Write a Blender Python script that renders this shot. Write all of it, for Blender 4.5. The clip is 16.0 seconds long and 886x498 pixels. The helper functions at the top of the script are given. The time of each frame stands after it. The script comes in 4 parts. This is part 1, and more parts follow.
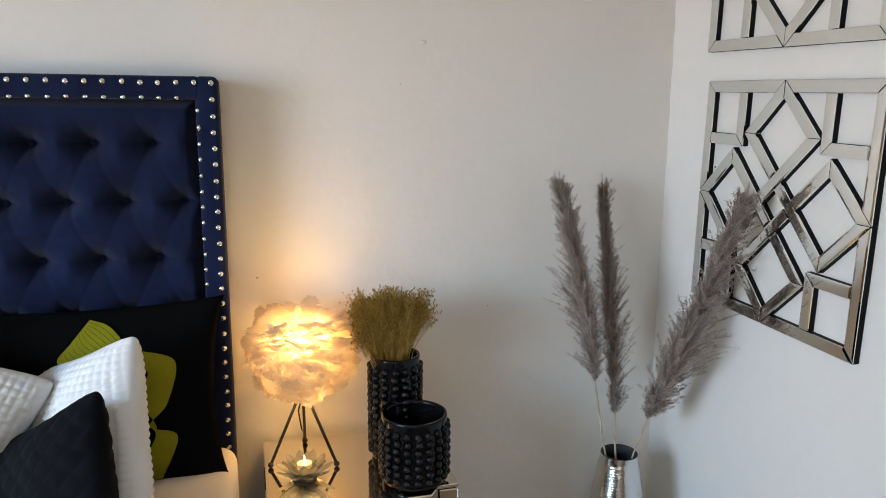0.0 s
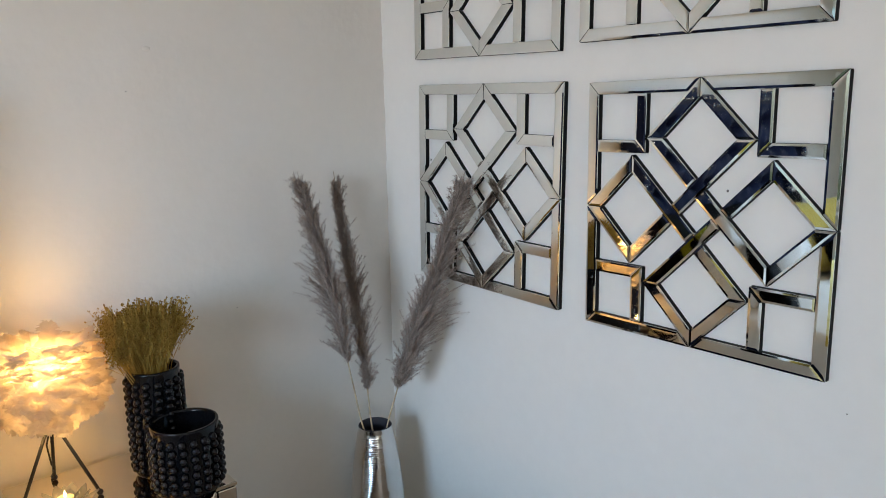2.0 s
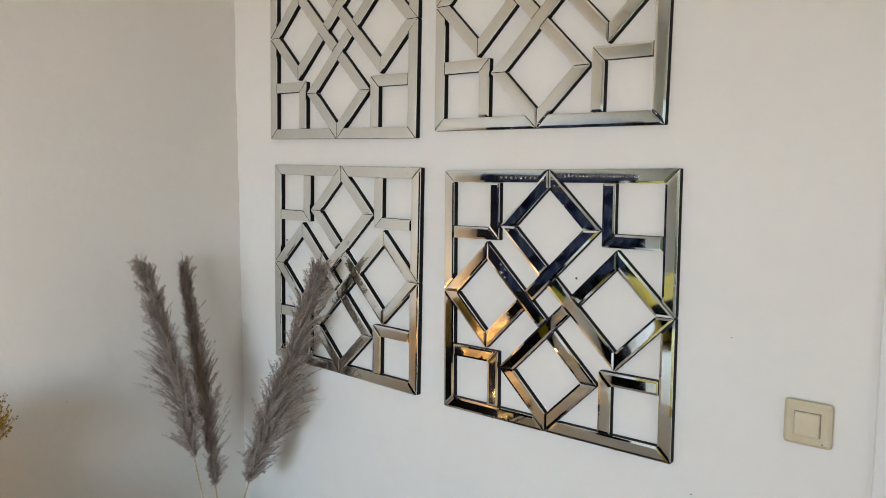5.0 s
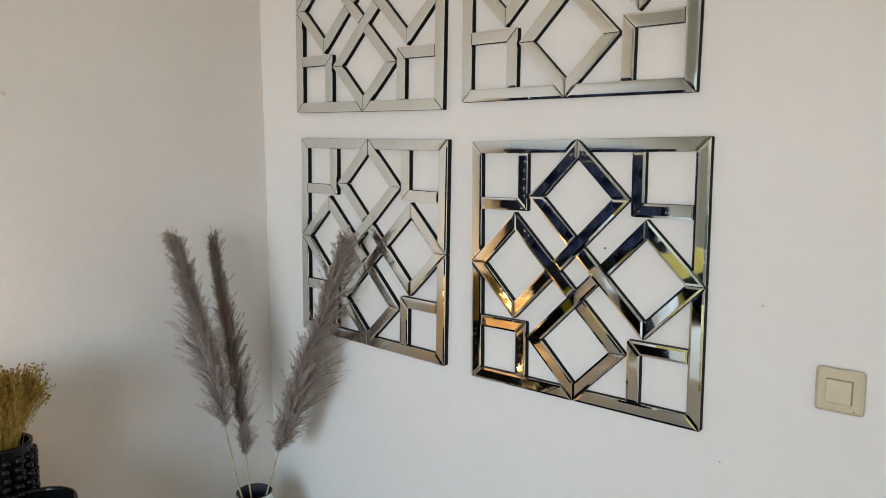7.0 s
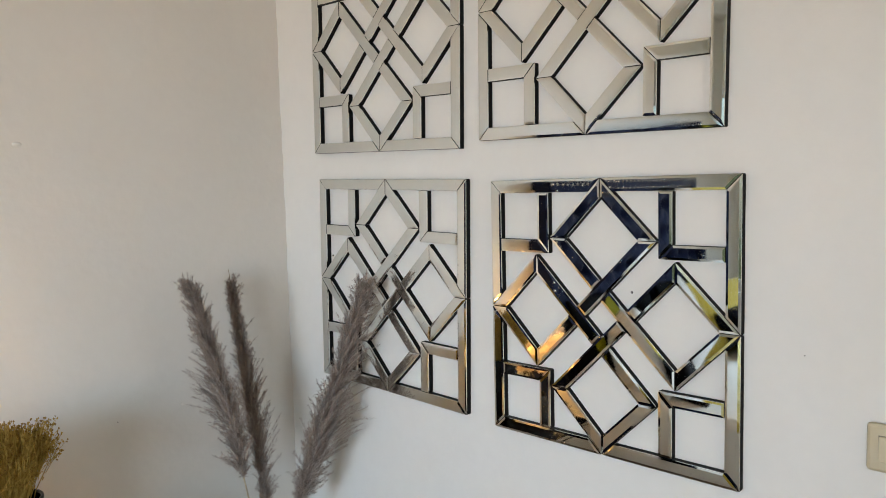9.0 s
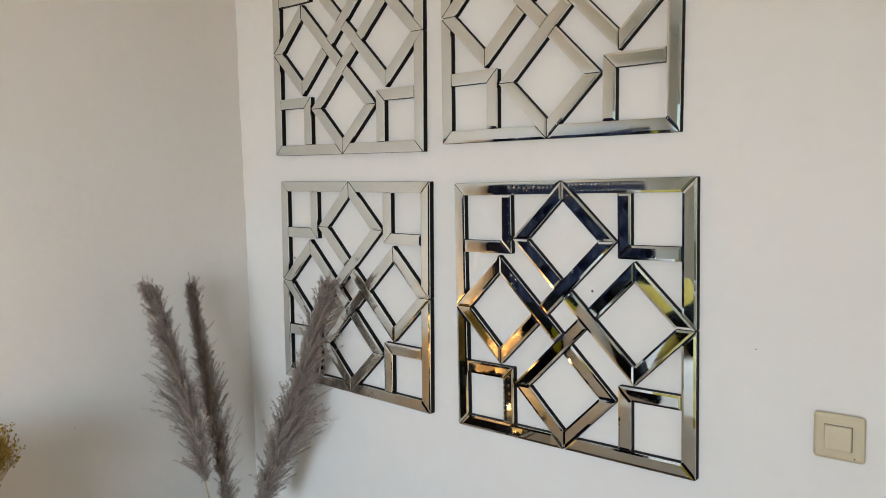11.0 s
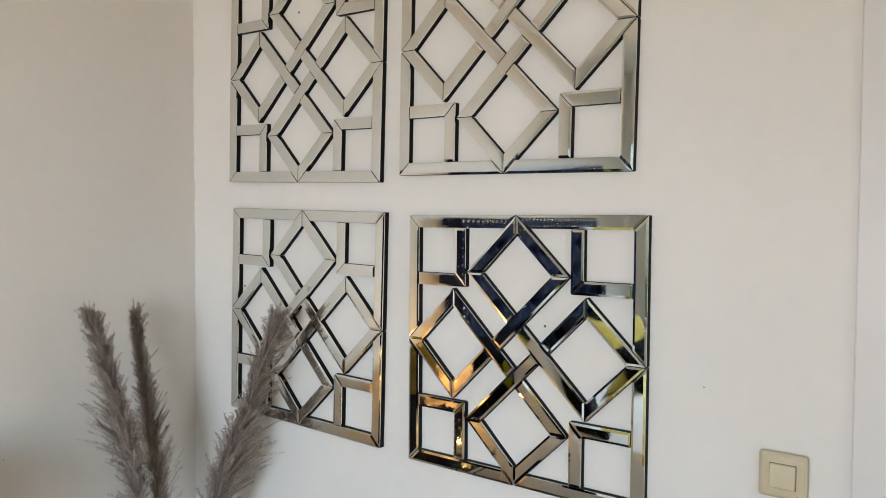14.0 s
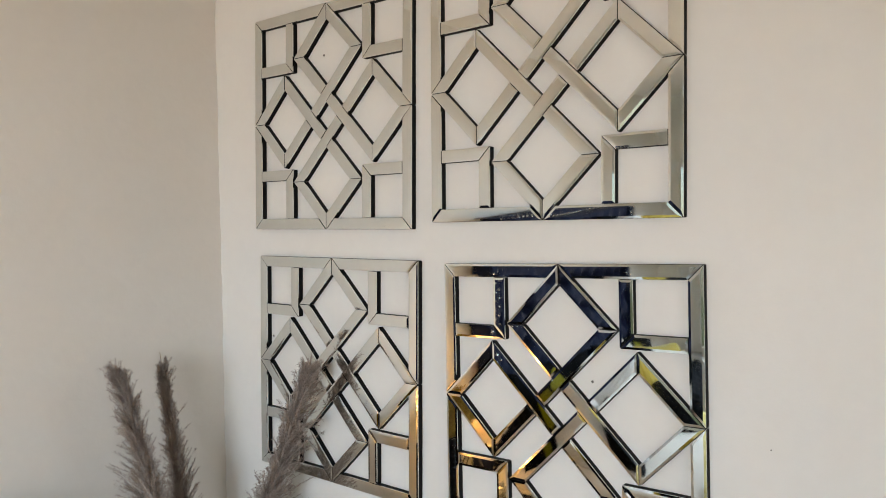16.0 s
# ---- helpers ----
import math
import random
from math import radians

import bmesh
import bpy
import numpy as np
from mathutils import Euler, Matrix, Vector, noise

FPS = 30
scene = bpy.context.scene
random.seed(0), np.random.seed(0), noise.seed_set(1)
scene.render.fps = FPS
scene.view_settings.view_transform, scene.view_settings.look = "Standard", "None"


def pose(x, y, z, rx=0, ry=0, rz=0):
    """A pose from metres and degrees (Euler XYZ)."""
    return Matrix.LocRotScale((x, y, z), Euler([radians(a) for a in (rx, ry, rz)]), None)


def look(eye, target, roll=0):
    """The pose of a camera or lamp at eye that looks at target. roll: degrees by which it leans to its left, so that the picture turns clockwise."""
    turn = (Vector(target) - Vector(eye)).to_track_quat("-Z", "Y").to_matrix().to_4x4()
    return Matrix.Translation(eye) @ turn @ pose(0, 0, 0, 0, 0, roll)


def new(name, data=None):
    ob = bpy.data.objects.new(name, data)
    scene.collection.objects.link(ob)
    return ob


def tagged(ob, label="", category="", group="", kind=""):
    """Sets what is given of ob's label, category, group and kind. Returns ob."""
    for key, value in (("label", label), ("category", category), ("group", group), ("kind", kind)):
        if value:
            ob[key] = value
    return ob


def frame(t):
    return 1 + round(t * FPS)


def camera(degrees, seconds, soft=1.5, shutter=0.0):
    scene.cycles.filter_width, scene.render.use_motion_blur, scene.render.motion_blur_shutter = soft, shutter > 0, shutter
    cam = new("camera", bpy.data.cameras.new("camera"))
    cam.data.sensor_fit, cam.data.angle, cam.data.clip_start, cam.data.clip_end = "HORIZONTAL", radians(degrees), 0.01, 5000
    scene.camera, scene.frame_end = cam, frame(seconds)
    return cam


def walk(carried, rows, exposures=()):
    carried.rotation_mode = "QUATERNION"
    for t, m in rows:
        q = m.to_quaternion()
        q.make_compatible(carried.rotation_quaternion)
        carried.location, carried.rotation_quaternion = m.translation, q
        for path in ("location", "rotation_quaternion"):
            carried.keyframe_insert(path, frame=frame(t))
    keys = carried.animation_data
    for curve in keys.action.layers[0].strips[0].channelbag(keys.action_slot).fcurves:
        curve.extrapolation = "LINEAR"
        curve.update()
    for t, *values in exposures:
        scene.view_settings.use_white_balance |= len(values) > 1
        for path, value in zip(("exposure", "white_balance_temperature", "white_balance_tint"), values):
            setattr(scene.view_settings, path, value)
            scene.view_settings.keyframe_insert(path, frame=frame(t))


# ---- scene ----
cam = camera(62.6, 16.0, soft=0.95)
PATH = [
    (0, (-1.244, -1.124, 1.518), (-0.737, 0.774, 1.147), 0.4),
    (0.5, (-1.308, -1.133, 1.516), (-0.564, 0.691, 1.172), -0.5),
    (1, (-1.375, -1.149, 1.505), (-0.439, 0.585, 1.16), -1.5),
    (1.5, (-1.411, -1.171, 1.505), (-0.331, 0.472, 1.137), -2.1),
    (2, (-1.442, -1.186, 1.516), (-0.2, 0.338, 1.15), -1.2),
    (2.5, (-1.425, -1.199, 1.524), (-0.044, 0.21, 1.193), -0.6),
    (3, (-1.419, -1.194, 1.539), (0.057, 0.127, 1.261), -0.2),
    (3.5, (-1.407, -1.186, 1.555), (0.126, 0.082, 1.341), 0.5),
    (6, (-1.424, -1.165, 1.557), (0.097, 0.12, 1.367), -0.2),
    (6.5, (-1.432, -1.162, 1.552), (0.076, 0.133, 1.326), -0.3),
    (7, (-1.434, -1.161, 1.537), (0.057, 0.15, 1.294), -0.2),
    (7.5, (-1.44, -1.158, 1.53), (0.037, 0.168, 1.287), -0.1),
    (8, (-1.444, -1.169, 1.538), (0.009, 0.187, 1.317), -0.3),
    (8.5, (-1.404, -1.164, 1.556), (0.031, 0.215, 1.365), -0.7),
    (9, (-1.346, -1.142, 1.569), (0.082, 0.247, 1.402), -1.5),
    (11.5, (-1.396, -1.138, 1.566), (0.188, 0.07, 1.392), -1.6),
    (12, (-1.367, -1.149, 1.58), (0.284, -0.037, 1.39), -1.9),
    (12.5, (-1.372, -1.159, 1.587), (0.292, -0.06, 1.427), -2.1),
    (13, (-1.39, -1.149, 1.581), (0.257, -0.021, 1.466), -1.5),
    (13.5, (-1.392, -1.147, 1.58), (0.23, 0.019, 1.494), -0.5),
    (14, (-1.387, -1.131, 1.566), (0.218, 0.061, 1.492), 0.3),
    (14.5, (-1.383, -1.109, 1.562), (0.205, 0.105, 1.499), 0.9),
    (15, (-1.388, -1.098, 1.571), (0.19, 0.129, 1.531), 0.8),
    (15.5, (-1.376, -1.095, 1.59), (0.188, 0.151, 1.571), 0.0),
    (16, (-1.34, -1.058, 1.629), (0.227, 0.184, 1.615), -1.2),
]
EXPOSURE = [(0, 0.0, 6200, 9), (1, -0.14, 6000, 8), (2.0, -0.2, 6050, 8), (2.6, -0.13, 6150, 8), (3.5, -0.03, 6450, 8), (7, -0.05, 6550, 8), (12, -0.02, 6550, 8), (14.5, 0.0, 6550, 8), (16, 0.0, 6750, 9)]
walk(cam, [(t, look(eye, target, roll)) for t, eye, target, roll in PATH], EXPOSURE)

# ---- light ----
world = bpy.data.worlds.new("sky")
scene.world = world
world.use_nodes = True
wn = world.node_tree.nodes
sky = wn.new("ShaderNodeTexSky")
sky.sky_type, sky.sun_disc = "NISHITA", False
sky.sun_elevation, sky.sun_rotation = radians(42), radians(90)
world.node_tree.links.new(sky.outputs[0], wn["Background"].inputs[0])
wn["Background"].inputs[1].default_value = 0.12

sun_data = bpy.data.lights.new("sun", "SUN")
sun_data.energy, sun_data.angle, sun_data.color = 3.0, radians(0.5), (1.0, 0.95, 0.88)
sun = new("sun", sun_data)
sun.matrix_world = look((6, 0, 6), (0, 0, 0.6))

WIN_Y0, WIN_Y1, WIN_Z0, WIN_Z1, WEST_X = -1.5, 0.76, 0.85, 2.15, -3.6


def window_lamp(name, energy, color, z, height, target, spread):
    """Daylight at the window's opening: from the sky downwards, from the sunlit ground upwards."""
    data = bpy.data.lights.new(name, "AREA")
    data.shape, data.size, data.size_y, data.energy, data.color, data.spread = "RECTANGLE", 1.3, height, energy, color, radians(spread)
    new(name, data).matrix_world = look((WEST_X + 0.04, -0.85, z), target)


window_lamp("window_skylight", 29.5, (0.51, 0.74, 1.0), 1.66, 0.9, (0, 0.7, -0.6), 98)
window_lamp("window_ground_light", 13.0, (1.0, 0.71, 0.52), 1.15, 0.5, (0, 0.2, 2.4), 105)

# Added fill from the unseen south side, brightening the north wall; no known source.
data = bpy.data.lights.new("south_fill_light", "AREA")
data.shape, data.size, data.size_y, data.energy, data.color = "RECTANGLE", 1.3, 1.7, 14.8, (1.0, 0.93, 0.85)
new("south_fill_light", data).matrix_world = look((-1.9, -3.26, 1.15), (-0.8, 0.9, 0.8))

LAMP = Vector((-1.128, 0.742, 0.900))
bulb_data = bpy.data.lights.new("bulb_light", "POINT")
bulb_data.energy, bulb_data.color, bulb_data.shadow_soft_size = 6.3, (1.0, 0.55, 0.15), 0.05
new("bulb_light", bulb_data).location = LAMP


# ---- materials ----
def material(name, color, rough=0.5, metal=0.0, second=None, scale=8.0, spread=0.5, fine=0.0, fine_scale=200.0,
             bump=0.0, bump_scale=60.0, sheen=0.0, coat=0.0, specular=0.5, wear=0.0):
    """A surface with two scales of colour variation, fine relief and uneven gloss."""
    m = bpy.data.materials.new(name)
    m.use_nodes = True
    t = m.node_tree
    b = t.nodes["Principled BSDF"]
    b.inputs["Metallic"].default_value = metal
    b.inputs["Sheen Weight"].default_value = sheen
    b.inputs["Coat Weight"].default_value = coat
    b.inputs["Specular IOR Level"].default_value = specular
    where = t.nodes.new("ShaderNodeTexCoord")

    def noise_at(s, detail=3.0):
        n = t.nodes.new("ShaderNodeTexNoise")
        n.inputs["Scale"].default_value, n.inputs["Detail"].default_value = s, detail
        t.links.new(where.outputs["Object"], n.inputs["Vector"])
        return n

    big = noise_at(scale)
    ramp = t.nodes.new("ShaderNodeValToRGB")
    ramp.color_ramp.elements[0].position, ramp.color_ramp.elements[1].position = 0.5 - spread / 2, 0.5 + spread / 2
    ramp.color_ramp.elements[0].color = (*color, 1)
    ramp.color_ramp.elements[1].color = (*(second or [c * 0.9 for c in color]), 1)
    t.links.new(big.outputs["Fac"], ramp.inputs[0])
    out = ramp.outputs[0]
    if fine:
        small, mix = noise_at(fine_scale), t.nodes.new("ShaderNodeMix")
        mix.data_type, mix.blend_type = "RGBA", "MULTIPLY"
        mix.inputs["Factor"].default_value = fine
        t.links.new(out, mix.inputs["A"])
        t.links.new(small.outputs["Fac"], mix.inputs["B"])
        out = mix.outputs["Result"]
    t.links.new(out, b.inputs["Base Color"])
    gloss = t.nodes.new("ShaderNodeMapRange")
    gloss.inputs["To Min"].default_value, gloss.inputs["To Max"].default_value = rough * (1 - wear), min(1, rough * (1 + wear) + wear * 0.05)
    t.links.new(noise_at(scale * 3).outputs["Fac"], gloss.inputs["Value"])
    t.links.new(gloss.outputs[0], b.inputs["Roughness"])
    if bump:
        relief = t.nodes.new("ShaderNodeBump")
        relief.inputs["Strength"].default_value, relief.inputs["Distance"].default_value = 1.0, bump
        t.links.new(noise_at(bump_scale, 5.0).outputs["Fac"], relief.inputs["Height"])
        t.links.new(relief.outputs[0], b.inputs["Normal"])
    return m


def glow(name, color, strength):
    m = bpy.data.materials.new(name)
    m.use_nodes = True
    b = m.node_tree.nodes["Principled BSDF"]
    b.inputs["Base Color"].default_value = (*color, 1)
    b.inputs["Emission Color"].default_value = (*color, 1)
    b.inputs["Emission Strength"].default_value = strength
    return m


def thin_leafy(name, color, second, through_light, open_weave=0.0):
    """A thin sheet that lets light through: feathers, plume hair."""
    m = bpy.data.materials.new(name)
    m.use_nodes = True
    t = m.node_tree
    t.nodes.remove(t.nodes["Principled BSDF"])
    geo, ramp = t.nodes.new("ShaderNodeNewGeometry"), t.nodes.new("ShaderNodeValToRGB")
    ramp.color_ramp.elements[0].color, ramp.color_ramp.elements[1].color = (*color, 1), (*second, 1)
    t.links.new(geo.outputs["Random Per Island"], ramp.inputs[0])
    dif, tra, mix = t.nodes.new("ShaderNodeBsdfDiffuse"), t.nodes.new("ShaderNodeBsdfTranslucent"), t.nodes.new("ShaderNodeMixShader")
    for s in (dif, tra):
        t.links.new(ramp.outputs[0], s.inputs["Color"])
    mix.inputs[0].default_value = through_light
    t.links.new(dif.outputs[0], mix.inputs[1])
    t.links.new(tra.outputs[0], mix.inputs[2])
    out = mix
    if open_weave:
        gap, out = t.nodes.new("ShaderNodeBsdfTransparent"), t.nodes.new("ShaderNodeMixShader")
        out.inputs[0].default_value = open_weave
        t.links.new(mix.outputs[0], out.inputs[1])
        t.links.new(gap.outputs[0], out.inputs[2])
    t.links.new(out.outputs[0], t.nodes["Material Output"].inputs["Surface"])
    return m


def clear_glass(name, rough=0.0, clear=1.0):
    m = bpy.data.materials.new(name)
    m.use_nodes = True
    b = m.node_tree.nodes["Principled BSDF"]
    b.inputs["Base Color"].default_value = (0.98, 0.99, 0.98, 1)
    b.inputs["Transmission Weight"].default_value = clear
    b.inputs["Roughness"].default_value = rough
    b.inputs["IOR"].default_value = 1.5
    return m


def crystal(name):
    """Clear cut glass: light passes, with sharp sparkle on the facets."""
    m = bpy.data.materials.new(name)
    m.use_nodes = True
    t = m.node_tree
    t.nodes.remove(t.nodes["Principled BSDF"])
    clear, gloss, milk = t.nodes.new("ShaderNodeBsdfTransparent"), t.nodes.new("ShaderNodeBsdfGlossy"), t.nodes.new("ShaderNodeBsdfTranslucent")
    clear.inputs["Color"].default_value = (0.97, 0.98, 0.97, 1)
    gloss.inputs["Roughness"].default_value, milk.inputs["Color"].default_value = 0.02, (0.95, 0.95, 0.93, 1)
    sharp, one, two = t.nodes.new("ShaderNodeFresnel"), t.nodes.new("ShaderNodeMixShader"), t.nodes.new("ShaderNodeMixShader")
    sharp.inputs["IOR"].default_value = 1.38
    one.inputs[0].default_value = 0.3
    t.links.new(clear.outputs[0], one.inputs[1])
    t.links.new(milk.outputs[0], one.inputs[2])
    t.links.new(sharp.outputs[0], two.inputs[0])
    t.links.new(one.outputs[0], two.inputs[1])
    t.links.new(gloss.outputs[0], two.inputs[2])
    t.links.new(two.outputs[0], t.nodes["Material Output"].inputs["Surface"])
    return m


WALL = material("wall_paint", (0.74, 0.703, 0.64), 0.62, second=(0.70, 0.663, 0.60), scale=1.7, spread=0.6, fine=0.05, fine_scale=35, bump=0.0009, bump_scale=45, wear=0.2)
WALL_E = material("wall_paint_white", (0.785, 0.77, 0.72), 0.55, second=(0.745, 0.73, 0.68), scale=1.6, spread=0.6, fine=0.05, fine_scale=30, bump=0.0008, bump_scale=40, wear=0.2)
CEIL = material("ceiling_paint", (0.8, 0.79, 0.77), 0.8, scale=2, bump=0.0006)
FLOORM = material("floor_laminate", (0.42, 0.31, 0.21), 0.45, second=(0.32, 0.23, 0.15), scale=3, fine=0.3, fine_scale=60, wear=0.3)
TRIM = material("door_paint", (0.74, 0.73, 0.71), 0.42, second=(0.70, 0.69, 0.66), scale=2.5, fine=0.05, fine_scale=50, bump=0.0003, bump_scale=90, wear=0.3)
# Even dark tone for the rocker joint, screw marks and small wall marks.
SEAM = material("joint_and_mark", (0.12, 0.11, 0.10), 0.8, scale=9)
MIRROR = material("mirror_glass", (0.86, 0.875, 0.855), 0.014, metal=1.0, second=(0.82, 0.84, 0.82), scale=14, wear=0.7)
BACKING = material("black_backing", (0.005, 0.005, 0.0055), 0.55, second=(0.009, 0.009, 0.009), scale=20, specular=0.08)
IVORY = material("aged_ivory_plastic", (0.60, 0.53, 0.37), 0.34, second=(0.55, 0.475, 0.32), scale=22, fine=0.08, fine_scale=120, coat=0.2, wear=0.2)
STEEL = material("brushed_steel", (0.24, 0.24, 0.24), 0.36, metal=1.0, scale=30, wear=0.4)
CHROME = material("polished_nail", (0.80, 0.77, 0.72), 0.16, metal=1.0, scale=40, wear=0.4)
VELVET = material("navy_velvet", (0.0045, 0.0078, 0.027), 0.85, second=(0.0100, 0.0165, 0.052), scale=7, fine=0.25, fine_scale=90, sheen=0.10, specular=0.06, bump=0.0006, bump_scale=120)
BLACKGLAZE = material("black_glaze", (0.003, 0.003, 0.0035), 0.08, second=(0.005, 0.005, 0.006), scale=16, specular=0.26, wear=0.5)
BLACKMETAL = material("black_metal", (0.015, 0.015, 0.016), 0.42, scale=30, wear=0.3)
SILVER = material("silvered_ceramic", (0.74, 0.74, 0.73), 0.12, metal=1.0, second=(0.66, 0.66, 0.65), scale=9, bump=0.0008, bump_scale=50, wear=0.5)
DARKIN = material("dark_inside", (0.02, 0.02, 0.03), 0.6, scale=8)
STALK = material("dry_stalk", (0.60, 0.50, 0.33), 0.7, second=(0.32, 0.23, 0.14), scale=30)
PLUME = thin_leafy("plume_hair", (0.60, 0.52, 0.46), (0.29, 0.24, 0.21), 0.35)
FEATHER = thin_leafy("feather_vane", (0.92, 0.86, 0.78), (0.84, 0.78, 0.70), 0.86, 0.40)
OLIVE = thin_leafy("olive_stems", (0.62, 0.43, 0.12), (0.38, 0.25, 0.06), 0.25)
BUDS = thin_leafy("olive_buds", (0.52, 0.34, 0.085), (0.24, 0.145, 0.035), 0.15)
WHITECLOTH = material("white_waffle_cloth", (0.70, 0.69, 0.67), 0.85, second=(0.65, 0.64, 0.62), scale=9, sheen=0.2, fine=0.1, fine_scale=260, bump=0.0004, bump_scale=300)
SHEET = material("cream_sheet", (0.78, 0.73, 0.65), 0.85, second=(0.72, 0.67, 0.59), scale=5, fine=0.1, fine_scale=200, bump=0.001, bump_scale=24)
BLACKCLOTH = material("black_sateen", (0.0016, 0.0016, 0.0019), 0.8, second=(0.003, 0.003, 0.003), scale=8, sheen=0.0, bump=0.001, bump_scale=22, specular=0.04)
NAVYQUILT = material("black_quilt", (0.002, 0.0022, 0.003), 0.8, second=(0.004, 0.0045, 0.006), scale=9, sheen=0.015, specular=0.06, bump=0.0005, bump_scale=150)
LIME = material("mustard_print", (0.24, 0.22, 0.007), 0.8, second=(0.19, 0.17, 0.005), scale=20, specular=0.12)
RIBBED = material("mustard_corduroy", (0.50, 0.38, 0.04), 0.85, second=(0.42, 0.31, 0.03), scale=12, sheen=0.15, fine=0.12, fine_scale=220, bump=0.0005, bump_scale=260)
KNIT = material("mustard_knit", (0.55, 0.42, 0.06), 0.9, second=(0.42, 0.31, 0.04), scale=40, sheen=0.3, bump=0.004, bump_scale=70)
WAX = material("tealight_wax", (0.86, 0.72, 0.55), 0.5, scale=20)
FLAME = glow("candle_flame", (1.0, 0.62, 0.2), 40)
BULB = glow("bulb_glow", (1.0, 0.66, 0.28), 7)
CRYSTAL = crystal("crystal")
PANE = clear_glass("window_pane")


# ---- mesh helpers ----
def mesh_of(name, verts, faces, mat, smooth=False):
    me = bpy.data.meshes.new(name)
    me.from_pydata([tuple(v) for v in verts], [], [tuple(f) for f in faces])
    me.materials.append(mat)
    if smooth:
        me.polygons.foreach_set("use_smooth", [True] * len(me.polygons))
    me.update()
    return me


def from_bm(name, bm, mat, smooth=False):
    bmesh.ops.recalc_face_normals(bm, faces=bm.faces)
    me = bpy.data.meshes.new(name)
    bm.to_mesh(me)
    bm.free()
    me.materials.append(mat)
    if smooth:
        me.polygons.foreach_set("use_smooth", [True] * len(me.polygons))
    return me


def hang(name, me, parent, m=None, label=""):
    """One mesh object as a part of a thing."""
    ob = new(name, me)
    ob.parent = parent
    if m is not None:
        ob.matrix_basis = m
    if label:
        ob["label"] = label
    return ob


def part(name, bm, mat, parent, label="", smooth=False, m=None):
    return hang(name, from_bm(name, bm, mat, smooth), parent, m, label)


def thing(name, place, label, category, group="", kind=""):
    ob = new(name)
    ob.empty_display_size = 0.05
    ob.matrix_world = place
    return tagged(ob, label, category, group, kind)


def box(x0, x1, y0, y1, z0, z1, bevel=0.0, segments=2, bm=None):
    made = bmesh.new() if bm is None else bm
    got = bmesh.ops.create_cube(made, size=1.0)["verts"]
    for v in got:
        v.co = Vector((x0 + (v.co.x + 0.5) * (x1 - x0), y0 + (v.co.y + 0.5) * (y1 - y0), z0 + (v.co.z + 0.5) * (z1 - z0)))
    if bevel:
        edges = list({e for v in got for e in v.link_edges})
        bmesh.ops.bevel(made, geom=edges, offset=bevel, segments=segments, profile=0.5, affect="EDGES")
    return made


def lathe(profile, turns=40, closed=False):
    """A body of revolution about z from (radius, height) pairs."""
    bm = bmesh.new()
    rings = [[bm.verts.new((r * math.cos(a), r * math.sin(a), z)) for a in (2 * math.pi * k / turns for k in range(turns))] for r, z in profile]
    for low, high in zip(rings, rings[1:]):
        for k in range(turns):
            bm.faces.new((low[k], low[(k + 1) % turns], high[(k + 1) % turns], high[k]))
    if closed:
        bm.faces.new(rings[0][::-1])
        bm.faces.new(rings[-1])
    return bm


def rod(points, radii, sides=8):
    """Verts and faces of a round rod through points."""
    verts, faces = [], []
    pts = [Vector(p) for p in points]
    for i, p in enumerate(pts):
        d = (pts[min(i + 1, len(pts) - 1)] - pts[max(i - 1, 0)]).normalized()
        s = d.orthogonal().normalized()
        o = d.cross(s)
        verts += [p + radii[i] * (math.cos(a) * s + math.sin(a) * o) for a in (2 * math.pi * k / sides for k in range(sides))]
    for i in range(len(pts) - 1):
        for k in range(sides):
            n = (k + 1) % sides
            faces.append((i * sides + k, i * sides + n, (i + 1) * sides + n, (i + 1) * sides + k))
    faces.append(tuple(range(sides))[::-1])
    faces.append(tuple(range((len(pts) - 1) * sides, len(pts) * sides)))
    return verts, faces


def grid_mesh(name, nu, nv, at, mat, smooth=True):
    """A sheet of nu x nv cells, at(u, v) giving each corner's place for u, v in 0..1."""
    verts = [at(i / nu, j / nv) for j in range(nv + 1) for i in range(nu + 1)]
    faces = [(j * (nu + 1) + i, j * (nu + 1) + i + 1, (j + 1) * (nu + 1) + i + 1, (j + 1) * (nu + 1) + i) for j in range(nv) for i in range(nu)]
    return mesh_of(name, verts, faces, mat, smooth)


# ---- the room ----
NORTH_Y, EAST_X, SOUTH_Y, TOP = 0.906, 0.018, -3.3, 2.6


def setting(name, me, label, category):
    ob = new(name, me)
    return tagged(ob, label, category, kind="structure")


def uneven(p, q, size):
    return size * noise.noise(Vector((p * 2.3, q * 2.3, 4.1))) + size * 0.45 * noise.noise(Vector((p * 9, q * 9, 1.7)))


def ragged(z, away, seed):
    """The wavering painted edge where two walls meet."""
    return (0.0035 * noise.noise(Vector((z * 11, 0, seed))) + 0.003 * noise.noise(Vector((z * 31, 0, seed)))) * math.exp(-away / 0.022)


def plaster(bm, nu, nv, at):
    rows = [[bm.verts.new(at(i / nu, j / nv)) for i in range(nu + 1)] for j in range(nv + 1)]
    for a, b in zip(rows, rows[1:]):
        for i in range(nu):
            bm.faces.new((a[i], a[i + 1], b[i + 1], b[i]))


